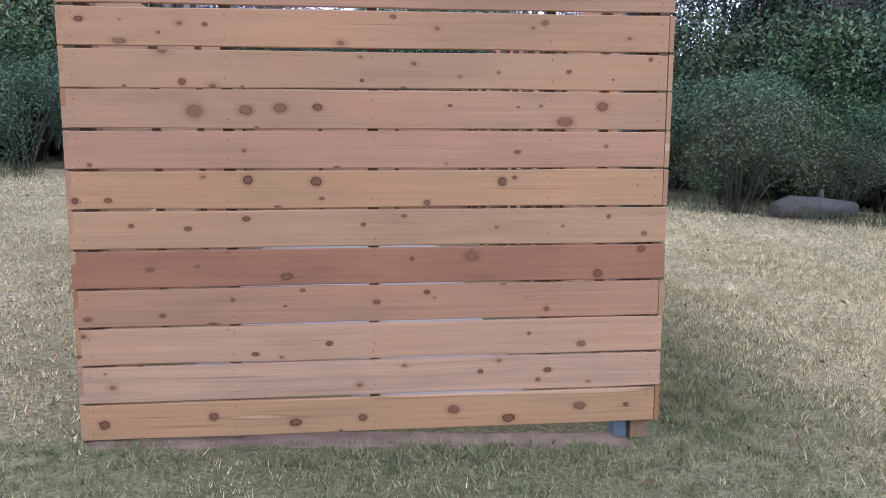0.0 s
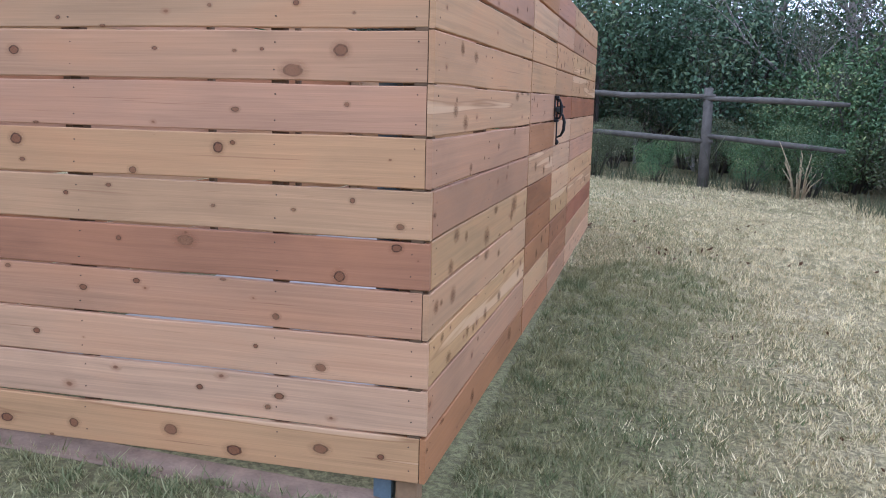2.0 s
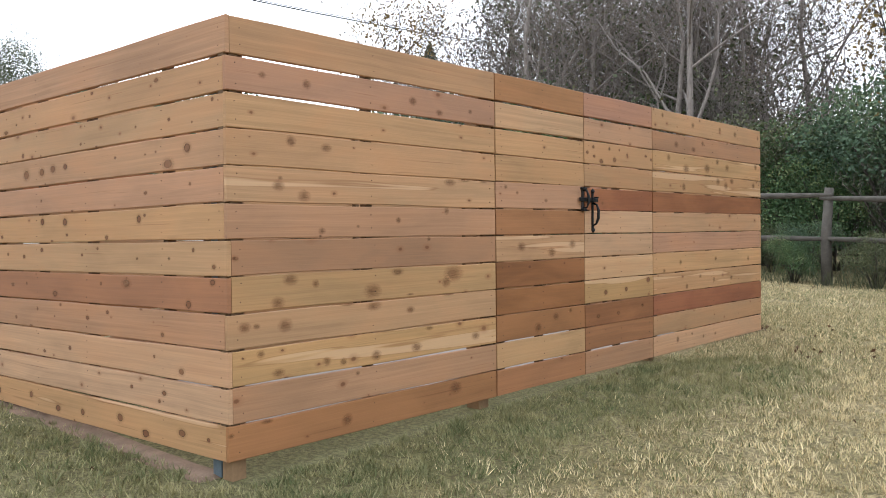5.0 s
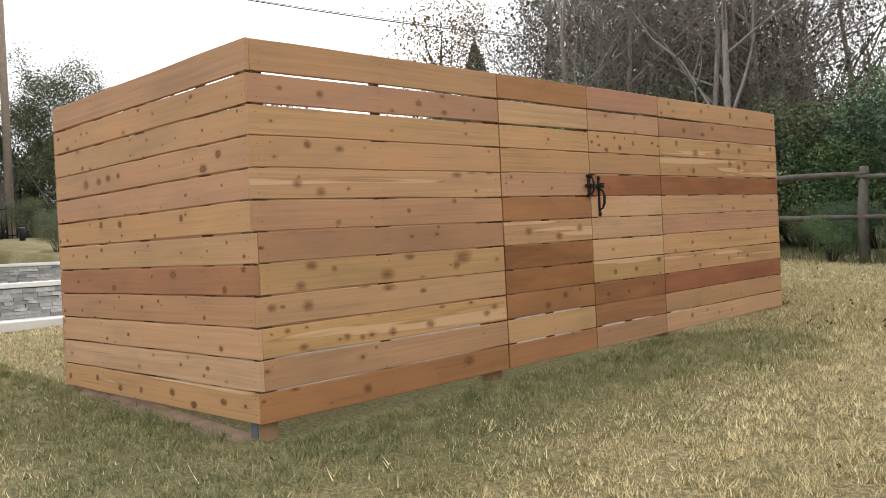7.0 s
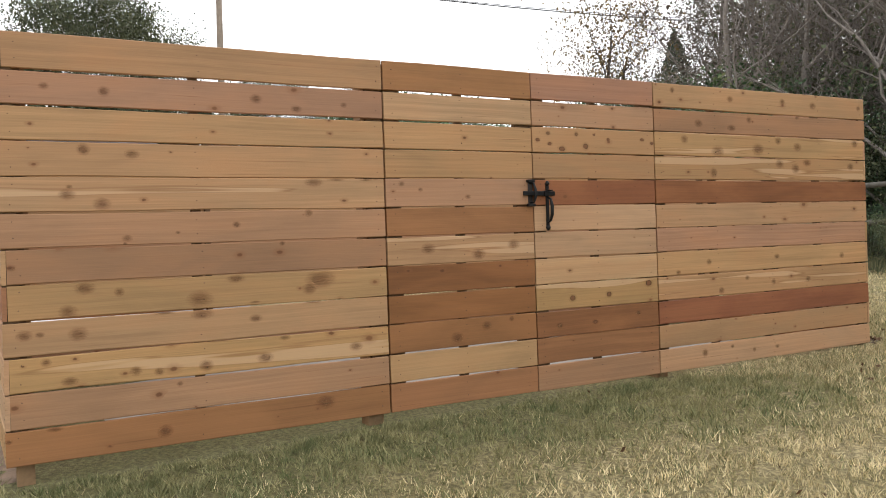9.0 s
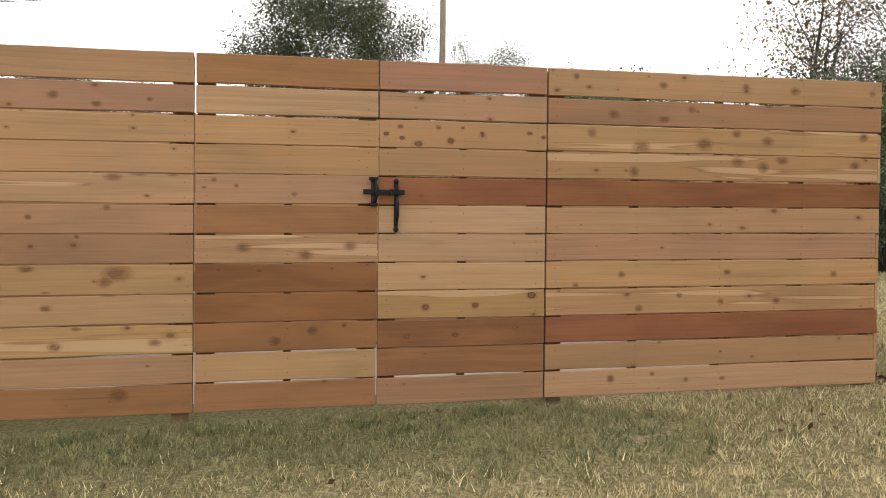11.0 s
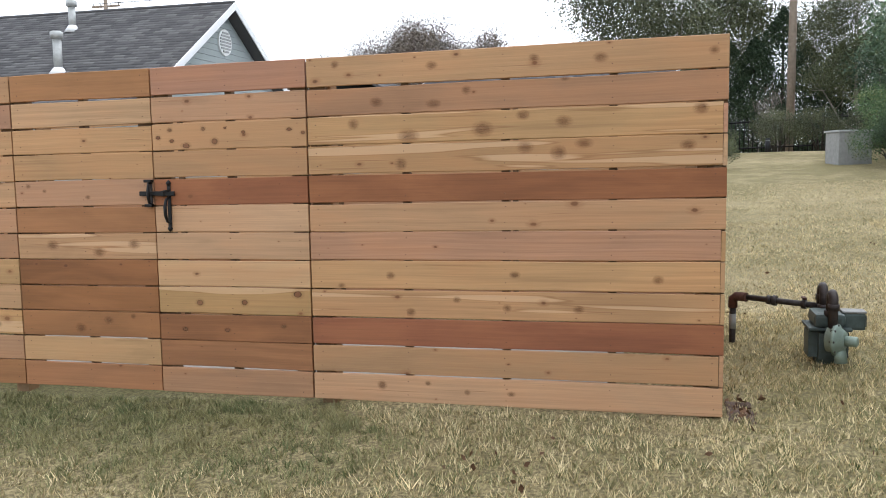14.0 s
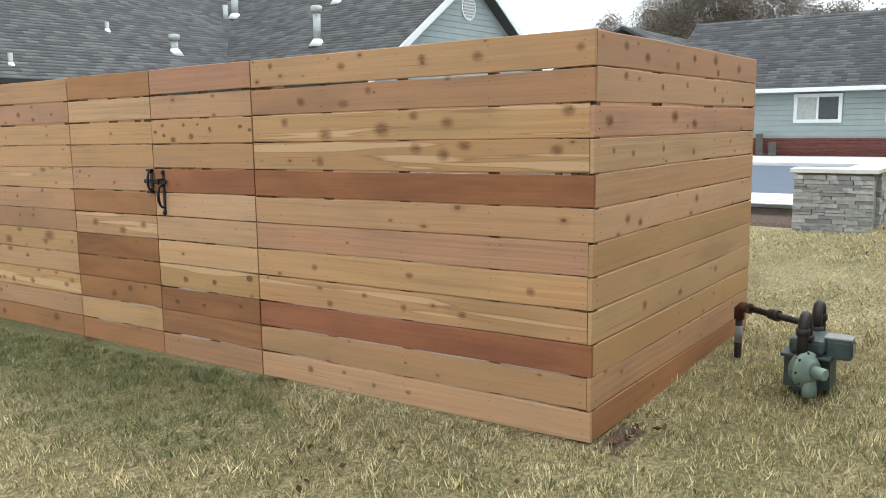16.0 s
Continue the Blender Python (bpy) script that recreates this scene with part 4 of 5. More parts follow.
def house_low():
    ob = empty("house", pose(0, 0, 0), label="low grey-sided building with red lower wall and shingle roof", category="house")
    x, y0, y1 = -23.0, -2.6, 5.52
    part("wall", box(x - 6.0, x, y0, y1, 0.1, 2.42), SIDING, ob)
    z = 1.08
    while z < 2.35:
        part("siding_board", box(x - 0.01, x + 0.02, y0, y1, z, z + 0.145, 0.006), SIDING, ob)
        z += 0.152
    z = 0.12
    while z < 1.03:
        part("red_course", box(x - 0.01, x + 0.03, y0, y1, z, z + 0.068, 0.006), REDWALL, ob)
        z += 0.076
    part("corner_board", box(x - 0.1, x + 0.05, y1 - 0.12, y1 + 0.03, 0.9, 2.4, 0.005), TRIM, ob)
    ang = math.atan2(4.78 - 2.45, 3.4)
    shingled(ob, (x + 0.45, y0 - 0.2, 2.42), (0, 1, 0), (-math.cos(ang), 0, math.sin(ang)), y1 - y0 + 0.5, 3.55 / math.cos(ang))
    shingled(ob, (x - 6.65, y0 - 0.2, 2.42), (0, 1, 0), (math.cos(ang), 0, math.sin(ang)), y1 - y0 + 0.5, 3.55 / math.cos(ang))
    g = bmesh.new()
    vs = [g.verts.new(v) for v in ((x - 6.0, y1 - 0.02, 2.4), (x, y1 - 0.02, 2.4), (x - 3.0, y1 - 0.02, 4.5))]
    g.faces.new(vs)
    part("gable_wall", g, SIDING, ob)
    part("gutter", box(x + 0.45, x + 0.57, y0 - 0.2, y1 + 0.3, 2.33, 2.45, 0.02), TRIM, ob, "white eaves gutter")
    part("downpipe", tube([(x + 0.5, y1 + 0.15, 2.35), (x + 0.3, y1 + 0.1, 2.2), (x + 0.08, y1 - 0.05, 2.05), (x + 0.08, y1 - 0.05, 0.9)], 0.045, 8), TRIM, ob)
    for a, b in ((-1.25, 0.05), (1.2, 2.5), (3.61, 4.93)):
        window(ob, x + 0.02, a, b, 1.46, 2.29)


house_low()


def house_far():
    ob = empty("house", pose(0, 0, 0), label="distant grey-roofed house behind the pool building", category="house")
    part("wall", box(-43, -33, -13, -4.5, 0.5, 3.6), SIDING, ob)
    s = math.atan2(2.2, 4.3)
    shingled(ob, (-33, -4.3, 3.6), (-1, 0, 0), (0, -math.cos(s), math.sin(s)), 9.8, 4.3 / math.cos(s), 0.3, 0.6)
    shingled(ob, (-33, -12.9, 3.6), (-1, 0, 0), (0, math.cos(s), math.sin(s)), 9.8, 4.3 / math.cos(s), 0.3, 0.6)


house_far()
for k, (y, z1, w) in enumerate(((-0.35, 0.82, 0.2), (0.0, 0.84, 0.2), (0.38, 1.06, 0.2), (0.75, 0.8, 0.22))):
    b = link("plank", box(-0.02, 0.02, -w / 2, w / 2, 0, z1 - 0.4, 0.004), WEATHERED, at=pose(-22.55, y, 0.52, 0, -14, 0) @ pose(0, 0, 0, rng.uniform(-6, 6)))
    tagged(b, "grey weathered plank leaning against the red wall", "plank", group="leaning planks")


# ---- rail fence, poles, small far things ----
def fence_y(x):
    return 10.78 - 0.22 * x if x < 2 else 10.34 - 0.45 * (x - 2)


def build_rail_fence():
    ob = empty("rail_fence", pose(0, 0, 0), label="weathered grey split-rail timber fence before the woods", category="fence")
    r = random.Random(9)
    xs = [2.95] + [1.27 - 2.25 * k for k in range(0, 9)]
    for x in xs[1:]:
        y, g = fence_y(x), ground_z(x, fence_y(x))
        part("post", tube([(x, y, g - 0.2), (x + r.uniform(-0.02, 0.02), y, g + 0.7), (x + r.uniform(-0.04, 0.04), y + 0.02, g + 1.42)], [0.085, 0.075, 0.065], 7), WEATHERED, ob)
    for a, b in zip(xs, xs[1:]):
        for h in (0.70, 1.28):
            p, q = Vector((a, fence_y(a) - 0.03, ground_z(a, fence_y(a)) + h + r.uniform(-0.05, 0.05))), Vector((b, fence_y(b) - 0.03, ground_z(b, fence_y(b)) + h + r.uniform(-0.05, 0.05)))
            m = p.lerp(q, 0.5) + Vector((0, 0, r.uniform(-0.05, 0.03)))
            d = (q - p) * 0.04
            part("rail", tube([p - d, p.lerp(m, 0.5), m, q.lerp(m, 0.5), q + d], [0.032, 0.047, 0.05, 0.045, 0.032], 6), WEATHERED, ob)


build_rail_fence()


def utility_pole(x, y, h):
    g = ground_z(x, y)
    ob = empty("utility_pole", pose(x, y, g), label="tall timber utility pole carrying cables", category="utility pole")
    part("pole", tube([(0, 0, -0.5), (0.02, 0, h * 0.5), (0.03, 0, h)], [0.19, 0.165, 0.13], 12), POLEWOOD, ob)
    part("crossarm", box(-0.06, 0.06, -1.1, 1.1, h - 0.7, h - 0.58, 0.01), POLEWOOD, ob)
    for y2 in (-1.0, -0.4, 0.4, 1.0):
        part("insulator", tube([(0, y2, h - 0.58), (0, y2, h - 0.42)], [0.05, 0.03], 8), PIPEGREY, ob)
    return Vector((x, y, g + h - 0.42))


top = utility_pole(-36.0, 10.8, 13.0)
far = utility_pole(-22.0, 62.0, 13.0)
near = utility_pole(-48.0, -32.0, 13.0)
for a, b in ((top, far), (top, near)):
    for off in (-1.0, 0.4, 1.0):
        pts = [a.lerp(b, k / 16) + Vector((0, off if k in (0, 16) else off, -1.2 * 4 * (k / 16) * (1 - k / 16))) for k in range(17)]
        tagged(link("cable", tube(pts, 0.018, 5), WIRE), "black overhead cable between utility poles", "cable", group="overhead cables")

for x, y in ((-25.0, 7.5), (-27.0, 8.9)):
    g = ground_z(x, y)
    b = empty("bollard", pose(x, y, g), label="short black bollard light on the lawn", category="bollard", group="bollards")
    part("shaft", tube([(0, 0, -0.1), (0, 0, 0.38)], 0.09, 12), BLACK, b)
    part("lens", tube([(0, 0, 0.38), (0, 0, 0.43)], 0.075, 12), PIPEGREY, b)
    part("cap", tube([(0, 0, 0.43), (0, 0, 0.47), (0, 0, 0.48)], [0.1, 0.095, 0.02], 12), BLACK, b)


def metal_fence():
    ob = empty("metal_fence", pose(0, 0, 0), label="black metal picket fence below the trees", category="fence")
    a, b = Vector((-34, 4.5, 0)), Vector((-30, 16, 0))
    n = 70
    for h in (0.25, 1.3):
        part("rail", tube([(*a.lerp(b, k / 8).xy, ground_z(*a.lerp(b, k / 8).xy) + h) for k in range(9)], 0.03, 5), BLACK, ob)
    for k in range(n + 1):
        p = a.lerp(b, k / n)
        g = ground_z(p.x, p.y)
        part("picket", tube([(p.x, p.y, g), (p.x, p.y, g + 1.45)], 0.02 if k % 10 else 0.045, 4), BLACK, ob)


metal_fence()
g = ground_z(-21, 10.3)
cab = empty("utility_cabinet", pose(-21, 10.3, g, 0, 0, 15), label="grey metal utility cabinet by the bushes", category="cabinet")
part("body", box(-0.4, 0.4, -0.45, 0.45, -0.05, 0.85, 0.02), MORTAR, cab)
part("lid", box(-0.44, 0.44, -0.49, 0.49, 0.85, 0.9, 0.01), PIPEGREY, cab)

log = empty("log", pose(5.7, 8.75, ground_z(5.7, 8.75) + 0.13, 0, 0, 12), label="weathered fallen log at the edge of the woods", category="log")
part("trunk", tube([(-0.75, 0, 0.0), (-0.4, 0.04, 0.05), (0.1, 0.0, 0.03), (0.7, -0.05, 0.0)], [0.14, 0.19, 0.17, 0.12], 10), WEATHERED, log)
part("branch_stub", tube([(0.1, 0, 0.1), (0.2, 0.1, 0.3)], [0.06, 0.03], 7), WEATHERED, log)


# ---- trees and undergrowth ----
def leaf_mesh(name, centers, size, material, seed, droop=0.3):
    """Rhombic leaves at the given places, each turned its own way and with its own tone."""
    r = np.random.RandomState(seed)
    c = np.asarray(centers, dtype=np.float32)
    n = len(c)
    u = r.normal(size=(n, 3))
    u[:, 2] -= droop
    u /= np.linalg.norm(u, axis=1)[:, None]
    w = np.cross(u, r.normal(size=(n, 3)))
    w /= np.linalg.norm(w, axis=1)[:, None] + 1e-6
    s = (size * r.uniform(0.6, 1.4, n))[:, None]
    V = np.stack([c, c + u * s * 0.5 + w * s * 0.28, c + u * s, c + u * s * 0.5 - w * s * 0.28], 1).reshape(-1, 3)
    F = np.arange(4 * n).reshape(n, 4)
    clump = np.array([noise.noise((p[0] * 1.3, p[1] * 1.3, p[2] * 1.3)) for p in c[::1]])
    tone = np.clip(0.45 + 0.5 * clump + r.normal(0, 0.2, n), 0, 1)
    return mesh_from(name, V, F, material, np.repeat(tone, 4))


def branches(seed, height, spread=0.55, levels=4, first=0.3, splits=(7, 5, 4, 4), thin=1.0, lift=0.25):
    """A trunk with limbs and twigs, as tapered tubes; gives the mesh data and the twigs' tips."""
    r = np.random.RandomState(seed)
    V, F, tips = [], [], []

    def limb(p, d, length, rad, level):
        n = 5 if level == 0 else 4 if level < 3 else 3 if level < 4 else 2
        sides = 7 if level == 0 else 5 if level == 1 else 3
        pts, q, dd = [p], p.copy(), d.copy()
        for k in range(n):
            dd = dd + r.normal(0, 0.10 if level == 0 else 0.2, 3) + np.array([0, 0, 0.05 if level else 0.0])
            dd /= np.linalg.norm(dd)
            q = q + dd * length / n
            pts.append(q.copy())
        base = len(V)
        a = np.linspace(0, 2 * np.pi, sides, endpoint=False)
        for i, pt in enumerate(pts):
            t = i / n
            rr = rad * (1 - (0.75 if level else 0.7) * t)
            dr = pts[min(i + 1, n)] - pts[max(i - 1, 0)]
            dr = dr / np.linalg.norm(dr)
            e = np.cross(dr, [0.31, 0.77, 0.55] if abs(dr[2]) > 0.8 else [0, 0, 1])
            e /= np.linalg.norm(e)
            f = np.cross(dr, e)
            for aa in a:
                V.append(pt + rr * (np.cos(aa) * e + np.sin(aa) * f))
        for i in range(n):
            for j in range(sides):
                F.append((base + i * sides + j, base + i * sides + (j + 1) % sides, base + (i + 1) * sides + (j + 1) % sides, base + (i + 1) * sides + j))
        if level >= levels:
            tips.append(pts[-1]), tips.append(pts[-2])
            return
        for k in range(splits[level]):
            t = first + (1 - first) * (k + r.uniform(0, 0.9)) / splits[level] if level == 0 else 0.25 + 0.75 * (k + r.uniform(0, 1)) / splits[level]
            i = min(int(t * n), n - 1)
            s = pts[i] + (pts[i + 1] - pts[i]) * (t * n - i)
            out = r.normal(0, 1, 3)
            out[2] = abs(out[2]) * lift
            out /= np.linalg.norm(out)
            main = (pts[i + 1] - pts[i]) / np.linalg.norm(pts[i + 1] - pts[i])
            d2 = main * (1 - spread) + out * spread + np.array([0, 0, 0.12])
            d2 /= np.linalg.norm(d2)
            limb(s, d2, length * r.uniform(0.42, 0.62) * (1 - 0.25 * t), max(rad * (1 - 0.65 * t) * 0.5, 0.004 * thin), level + 1)

    limb(np.array([0.0, 0.0, -0.2]), np.array([0.0, 0.0, 1.0]), height, height * 0.016 * thin, 0)
    k = height / np.percentile(np.array(V)[:, 2], 99)
    return np.array(V) * k, F, np.array(tips) * k


def make_tree(seed, height, bark_mat, leaf_mat=None, leaves=0, size=0.1, label="", category="tree", group="", jitter=0.25, name="tree", **kw):
    ob = empty(name, label=label, category=category, group=group)
    V, F, tips = branches(seed, height, **kw)
    t = new("trunk", mesh_from("trunk", V, F, bark_mat))
    t.parent = ob
    if leaves:
        r = np.random.RandomState(seed + 50)
        tp = np.array(tips)
        c = tp[r.randint(0, len(tp), leaves)] + r.normal(0, jitter, (leaves, 3))
        cr = new("crown", leaf_mesh("crown", c, size, leaf_mat, seed))
        cr.parent = ob
    return ob


def make_conifer(seed, height, radius, n, size, label, group):
    """Dense dark evergreen: tiers of drooping sprays round a trunk."""
    ob = empty("evergreen_tree", label=label, category="tree", group=group)
    part("trunk", tube([(0, 0, -0.2), (0, 0, height * 0.5), (0, 0, height * 0.97)], [height * 0.018, height * 0.012, 0.01], 7), BARK_DARK, ob)
    r = np.random.RandomState(seed)
    h = r.uniform(0.02, 1.0, n) ** 1.15
    lobes = 9
    ang = r.randint(0, lobes, n) * 2 * np.pi / lobes + r.normal(0, 0.30, n) + np.floor(h * 8) * 0.9
    rad = radius * (1 - h ** 1.6) ** 0.8 * (0.35 + 0.65 * np.sqrt(r.uniform(0, 1, n))) * (1 + 0.25 * np.sin(ang * 3 + h * 20))
    c = np.stack([np.cos(ang) * rad, np.sin(ang) * rad, h * height + r.normal(0, 0.06, n) - rad * 0.12], 1)
    cr = new("crown", leaf_mesh("crown", c, size, LEAF_EVER, seed, 0.5))
    cr.parent = ob
    return ob


def make_shrub(seed, height, width, n, size, leaf_mat, label, group, name="shrub"):
    """Stems and uneven clumps of leaves."""
    ob = empty(name, label=label, category="shrub", group=group)
    r = np.random.RandomState(seed)
    b = bmesh.new()
    k = 11
    cl = []
    for i in range(k):
        a = 2 * np.pi * i / k + r.uniform(-0.3, 0.3)
        q = np.array([np.cos(a) * width * r.uniform(0.1, 0.5), np.sin(a) * width * r.uniform(0.1, 0.5), height * r.uniform(0.3, 0.92)])
        cl.append(q)
        tube([(q[0] * 0.15, q[1] * 0.15, -0.1), (q[0] * 0.5, q[1] * 0.5, q[2] * 0.55), tuple(q)], [0.03, 0.02, 0.006], 5, b)
    part("branchwork", b, BARK_DARK, ob)
    cl = np.array(cl)
    idx = r.randint(0, k, n)
    d = r.normal(size=(n, 3))
    d /= np.linalg.norm(d, axis=1)[:, None]
    d *= (r.uniform(0.2, 1, n) ** 0.5)[:, None] * np.array([width * 0.27, width * 0.27, height * 0.24])
    c = cl[idx] + d
    c[:, 2] = np.where(c[:, 2] < 0.03, r.uniform(0.03, 0.3, n), c[:, 2])
    cr = new("foliage", leaf_mesh("foliage", c, size, leaf_mat, seed, 0.1))
    cr.parent = ob
    return ob


def place(kind, x, y, turn=0.0, scale=1.0, sink=0.0):
    o = copy_thing(kind, pose(x, y, ground_z(x, y) - sink, 0, 0, turn))
    o.scale = (scale, scale, scale)
    return o


wr = random.Random(21)
bare = [make_tree(s, 9.0, BARK_GREY, LEAF_RUST, 3500, 0.05, "tall bare tree with grey-brown twigs in the woods", group="bare trees", jitter=0.2, first=0.12, splits=(10, 6, 4, 4), spread=0.6) for s in (3, 11, 17)]
thick = [make_tree(s, 3.6, BARK_GREY, m, 1500, 0.055, "tangled leafless brush with a few brown leaves", category="shrub", group="brush thickets", name="brush", jitter=0.15, first=0.02, splits=(12, 6, 4, 3), spread=0.62, lift=0.7) for s, m in ((41, LEAF_RUST), (43, LEAF_OLIVE))]
fallt = [make_tree(s, 8.0, BARK_DARK, LEAF_FALL, 2800, 0.09, "thin tree with sparse yellow-brown autumn leaves", group="autumn trees", jitter=0.3, splits=(8, 5, 4, 3)) for s in (5, 23)]
broad = [make_tree(s, 10.0, BARK_GREY, LEAF_OLIVE, 42000, 0.095, "leafy olive-green tree on the skyline", group="skyline trees", jitter=0.38, first=0.1, splits=(11, 5, 4, 3), spread=0.6) for s in (7, 31)]
russet = [make_tree(s, 8.0, BARK_DARK, LEAF_RUST, 34000, 0.085, "round-crowned russet and grey-green tree behind the roofs", group="skyline trees", jitter=0.4, first=0.25, splits=(9, 5, 4, 3), spread=0.66) for s in (13,)]
conif = [make_conifer(s, 6.0, 2.5, 22000, 0.10, "dark green dense evergreen tree in the woods", "evergreen trees") for s in (2, 8)]
shrub = [make_shrub(s, 1.9, 2.2, 11000, 0.048, m, lab, "undergrowth shrubs") for s, m, lab in ((4, LEAF_SHRUB, "dense green leafy shrub at the woods' edge"), (6, LEAF_HEDGE, "dark evergreen shrub at the woods' edge"), (9, LEAF_OLIVE, "olive-brown tangled shrub at the woods' edge"))]
kinds = thick + bare + fallt + broad + russet + conif + shrub


def edge_y(x):
    """The line at which the lawn meets the woods."""
    if x > 3:
        return 10.1 - 0.35 * (x - 3) if x < 7 else 8.7 - 0.5 * (x - 7)
    return 11.6 - 0.16 * x if x > -6 else 11.0 + 0.02 * (x + 6)


x = -19.0
while x < 12:
    y = edge_y(x)
    for row in range(2 if -6 < x < 3.6 else 3):
        k = shrub[wr.choice((0, 1, 1, 2, 2) if row == 0 else (0, 1, 1, 0, 2))]
        place(k, x + wr.uniform(-0.5, 0.5), y + 0.5 + row * 1.5 + wr.uniform(-0.3, 0.4), wr.uniform(0, 360), (0.55 + 0.33 * row) * wr.uniform(0.75, 1.2) * (1.12 if 4.4 < x < 6.8 else 1.35 if x > 3 or -13 < x < -6 else 1.0))
    x += 1.35
for k in range(15):
    x = -6 + k * 1.5 + wr.uniform(-0.6, 0.6)
    if x < 3.8:
        place(shrub[(1, 1, 0)[k % 3]], x, edge_y(x) + 2.6 + wr.uniform(0, 2.0), wr.uniform(0, 360), wr.uniform(1.1, 1.5))
    elif x > 6.8:
        place(conif[k % 2], x, edge_y(x) + 3.0 + wr.uniform(0, 3.0), wr.uniform(0, 360), wr.uniform(0.7, 1.2))
for k in range(16):
    x = -10.5 + k * 0.9 + wr.uniform(-0.3, 0.3)
    place(thick[k % 2], x, edge_y(x) + 1.6 + wr.uniform(0, 1.6), wr.uniform(0, 360), wr.uniform(0.8, 1.25) if x < -3 else wr.uniform(0.6, 0.95))
for k in range(25):
    x = -11 + k * 0.95 + wr.uniform(-0.5, 0.5)
    if 4.4 < x < 6.8 or -2.8 < x < 0.4:
        continue
    place(bare[k % 3], x, edge_y(x) + 3.5 + wr.uniform(-1.2, 4.0), wr.uniform(0, 360), wr.uniform(0.75, 1.15))
for k in range(7):
    place(bare[k % 3], -9.0 + k * 0.8, 14.0 + wr.uniform(-0.8, 3.5), wr.uniform(0, 360), wr.uniform(0.75, 1.0))
    if k % 3 == 0:
        place(shrub[2], -8.5 + k * 0.9, 14.5 + wr.uniform(-0.5, 2.5), wr.uniform(0, 360), wr.uniform(1.2, 1.6))
for x, y, s in ((-0.7, 13.6, 0.8), (1.8, 15, 1.0), (-13.5, 15.0, 0.95), (-14.2, 15.6, 0.85)):
    place(fallt[wr.randrange(2)], x, y, wr.uniform(0, 360), s)
for k in range(7):
    place(thick[k % 2], -9.5 + k * 1.0, 15.5 + wr.uniform(0, 2.5), wr.uniform(0, 360), wr.uniform(1.6, 2.1))
for x, y, s in ((1.2, 16.0, 1.9), (2.6, 15.0, 1.7), (3.8, 14.5, 1.3), (7.6, 12.5, 1.6), (6.4, 13.5, 1.1)):
    place(thick[wr.randrange(2)], x, y, wr.uniform(0, 360), s)
for k in range(6):
    place(bare[k % 3], -12.0 + k * 1.3 + wr.uniform(-0.3, 0.3), 17.0 + wr.uniform(0, 4.0), wr.uniform(0, 360), wr.uniform(0.8, 1.05))
for k in range(8):
    place(thick[k % 2], -12.0 + k * 0.9 + wr.uniform(-0.4, 0.4), 17.5 + wr.uniform(0, 3.0), wr.uniform(0, 360), wr.uniform(1.8, 2.4))
for x, y, s, k in ((-11.0, 13.2, 1.1, 1), (-12.8, 13.0, 1.25, 1), (-15.0, 13.4, 1.45, 1), (-17.4, 13.0, 1.65, 0), (-19.8, 13.4, 1.9, 1), (-22.6, 13.8, 2.2, 1), (-25.5, 14.6, 2.4, 1), (-28.5, 15.2, 2.3, 1), (-31.5, 15.0, 2.2, 1)):
    place(shrub[k], x, y, wr.uniform(0, 360), s)
for x, y, s in ((-33.2, 10.0, 0.75), (-33.0, 9.2, 0.6), (-16.0, 12.0, 1.0), (-13.0, 12.1, 0.9)):
    place(thick[0], x, y, wr.uniform(0, 360), s)
place(conif[0], -23.4, 27.5, 0, 1.42).scale = (0.75, 0.75, 1.42)
place(shrub[1], 4.9, 9.9, 40, 1.0)
place(conif[1], 6.2, 13.4, 70, 0.85)
place(conif[0], 7.6, 13.0, 200, 0.8)
for x, y, a, s in ((-0.5, 13.6, 20, 1.5), (0.6, 14.2, 130, 1.6), (1.6, 13.4, 250, 1.5)):
    place(shrub[1], x, y, a, s)
place(shrub[2], 4.6, 9.0, 140, 0.9)
for x, s in ((2.7, 0.5), (1.9, 0.38), (0.6, 0.32), (-0.3, 0.4), (-1.5, 0.35), (-3.2, 0.42), (-4.6, 0.4), (-5.8, 0.5)):
    place(shrub[wr.randrange(3)], x, edge_y(x) - 0.75, wr.uniform(0, 360), s)
for x, y, s in ((-39.5, 5.2, 1.45), (-41, 8.6, 1.35), (-37.5, 3.6, 0.7), (-37, 13.8, 0.85), (-36, 16.8, 0.75)):
    place(broad[wr.randrange(2)], x, y, wr.uniform(0, 360), s)
for k in range(9):
    place(conif[k % 2], -40.5 + wr.uniform(-2, 2), 7.0 + k * 1.3, wr.uniform(0, 360), wr.uniform(0.8, 1.15))
for x, y, s in ((-44, -10.5, 1.12), (-45, -7.5, 1.2), (-43, -4.6, 1.05), (-50, -14.5, 1.15), (-52, -18, 1.0), (-53, -4, 1.0)):
    place(russet[0], x, y, wr.uniform(0, 360), s)
for k in range(18):
    x = -17 + k * 3.6
    if 8.5 < x < 13.0 or -8.8 < x < -3.5:
        continue
    place(bare[k % 3], x + wr.uniform(-1, 1), 26 + wr.uniform(0, 8), wr.uniform(0, 360), wr.uniform(0.8, 1.05))
for x, y, s, k in ((-20.2, 6.9, 0.55, 2), (-19.6, 6.5, 0.38, 2), (-30, 9.6, 0.8, 2), (-29.5, 11, 0.8, 2), (-28, 12.5, 0.8, 2), (-19.5, 11.2, 0.9, 0), (-22.5, 11.8, 1.0, 0), (-25, 12.8, 1.1, 1)):
    place(shrub[k], x, y, wr.uniform(0, 360), s)


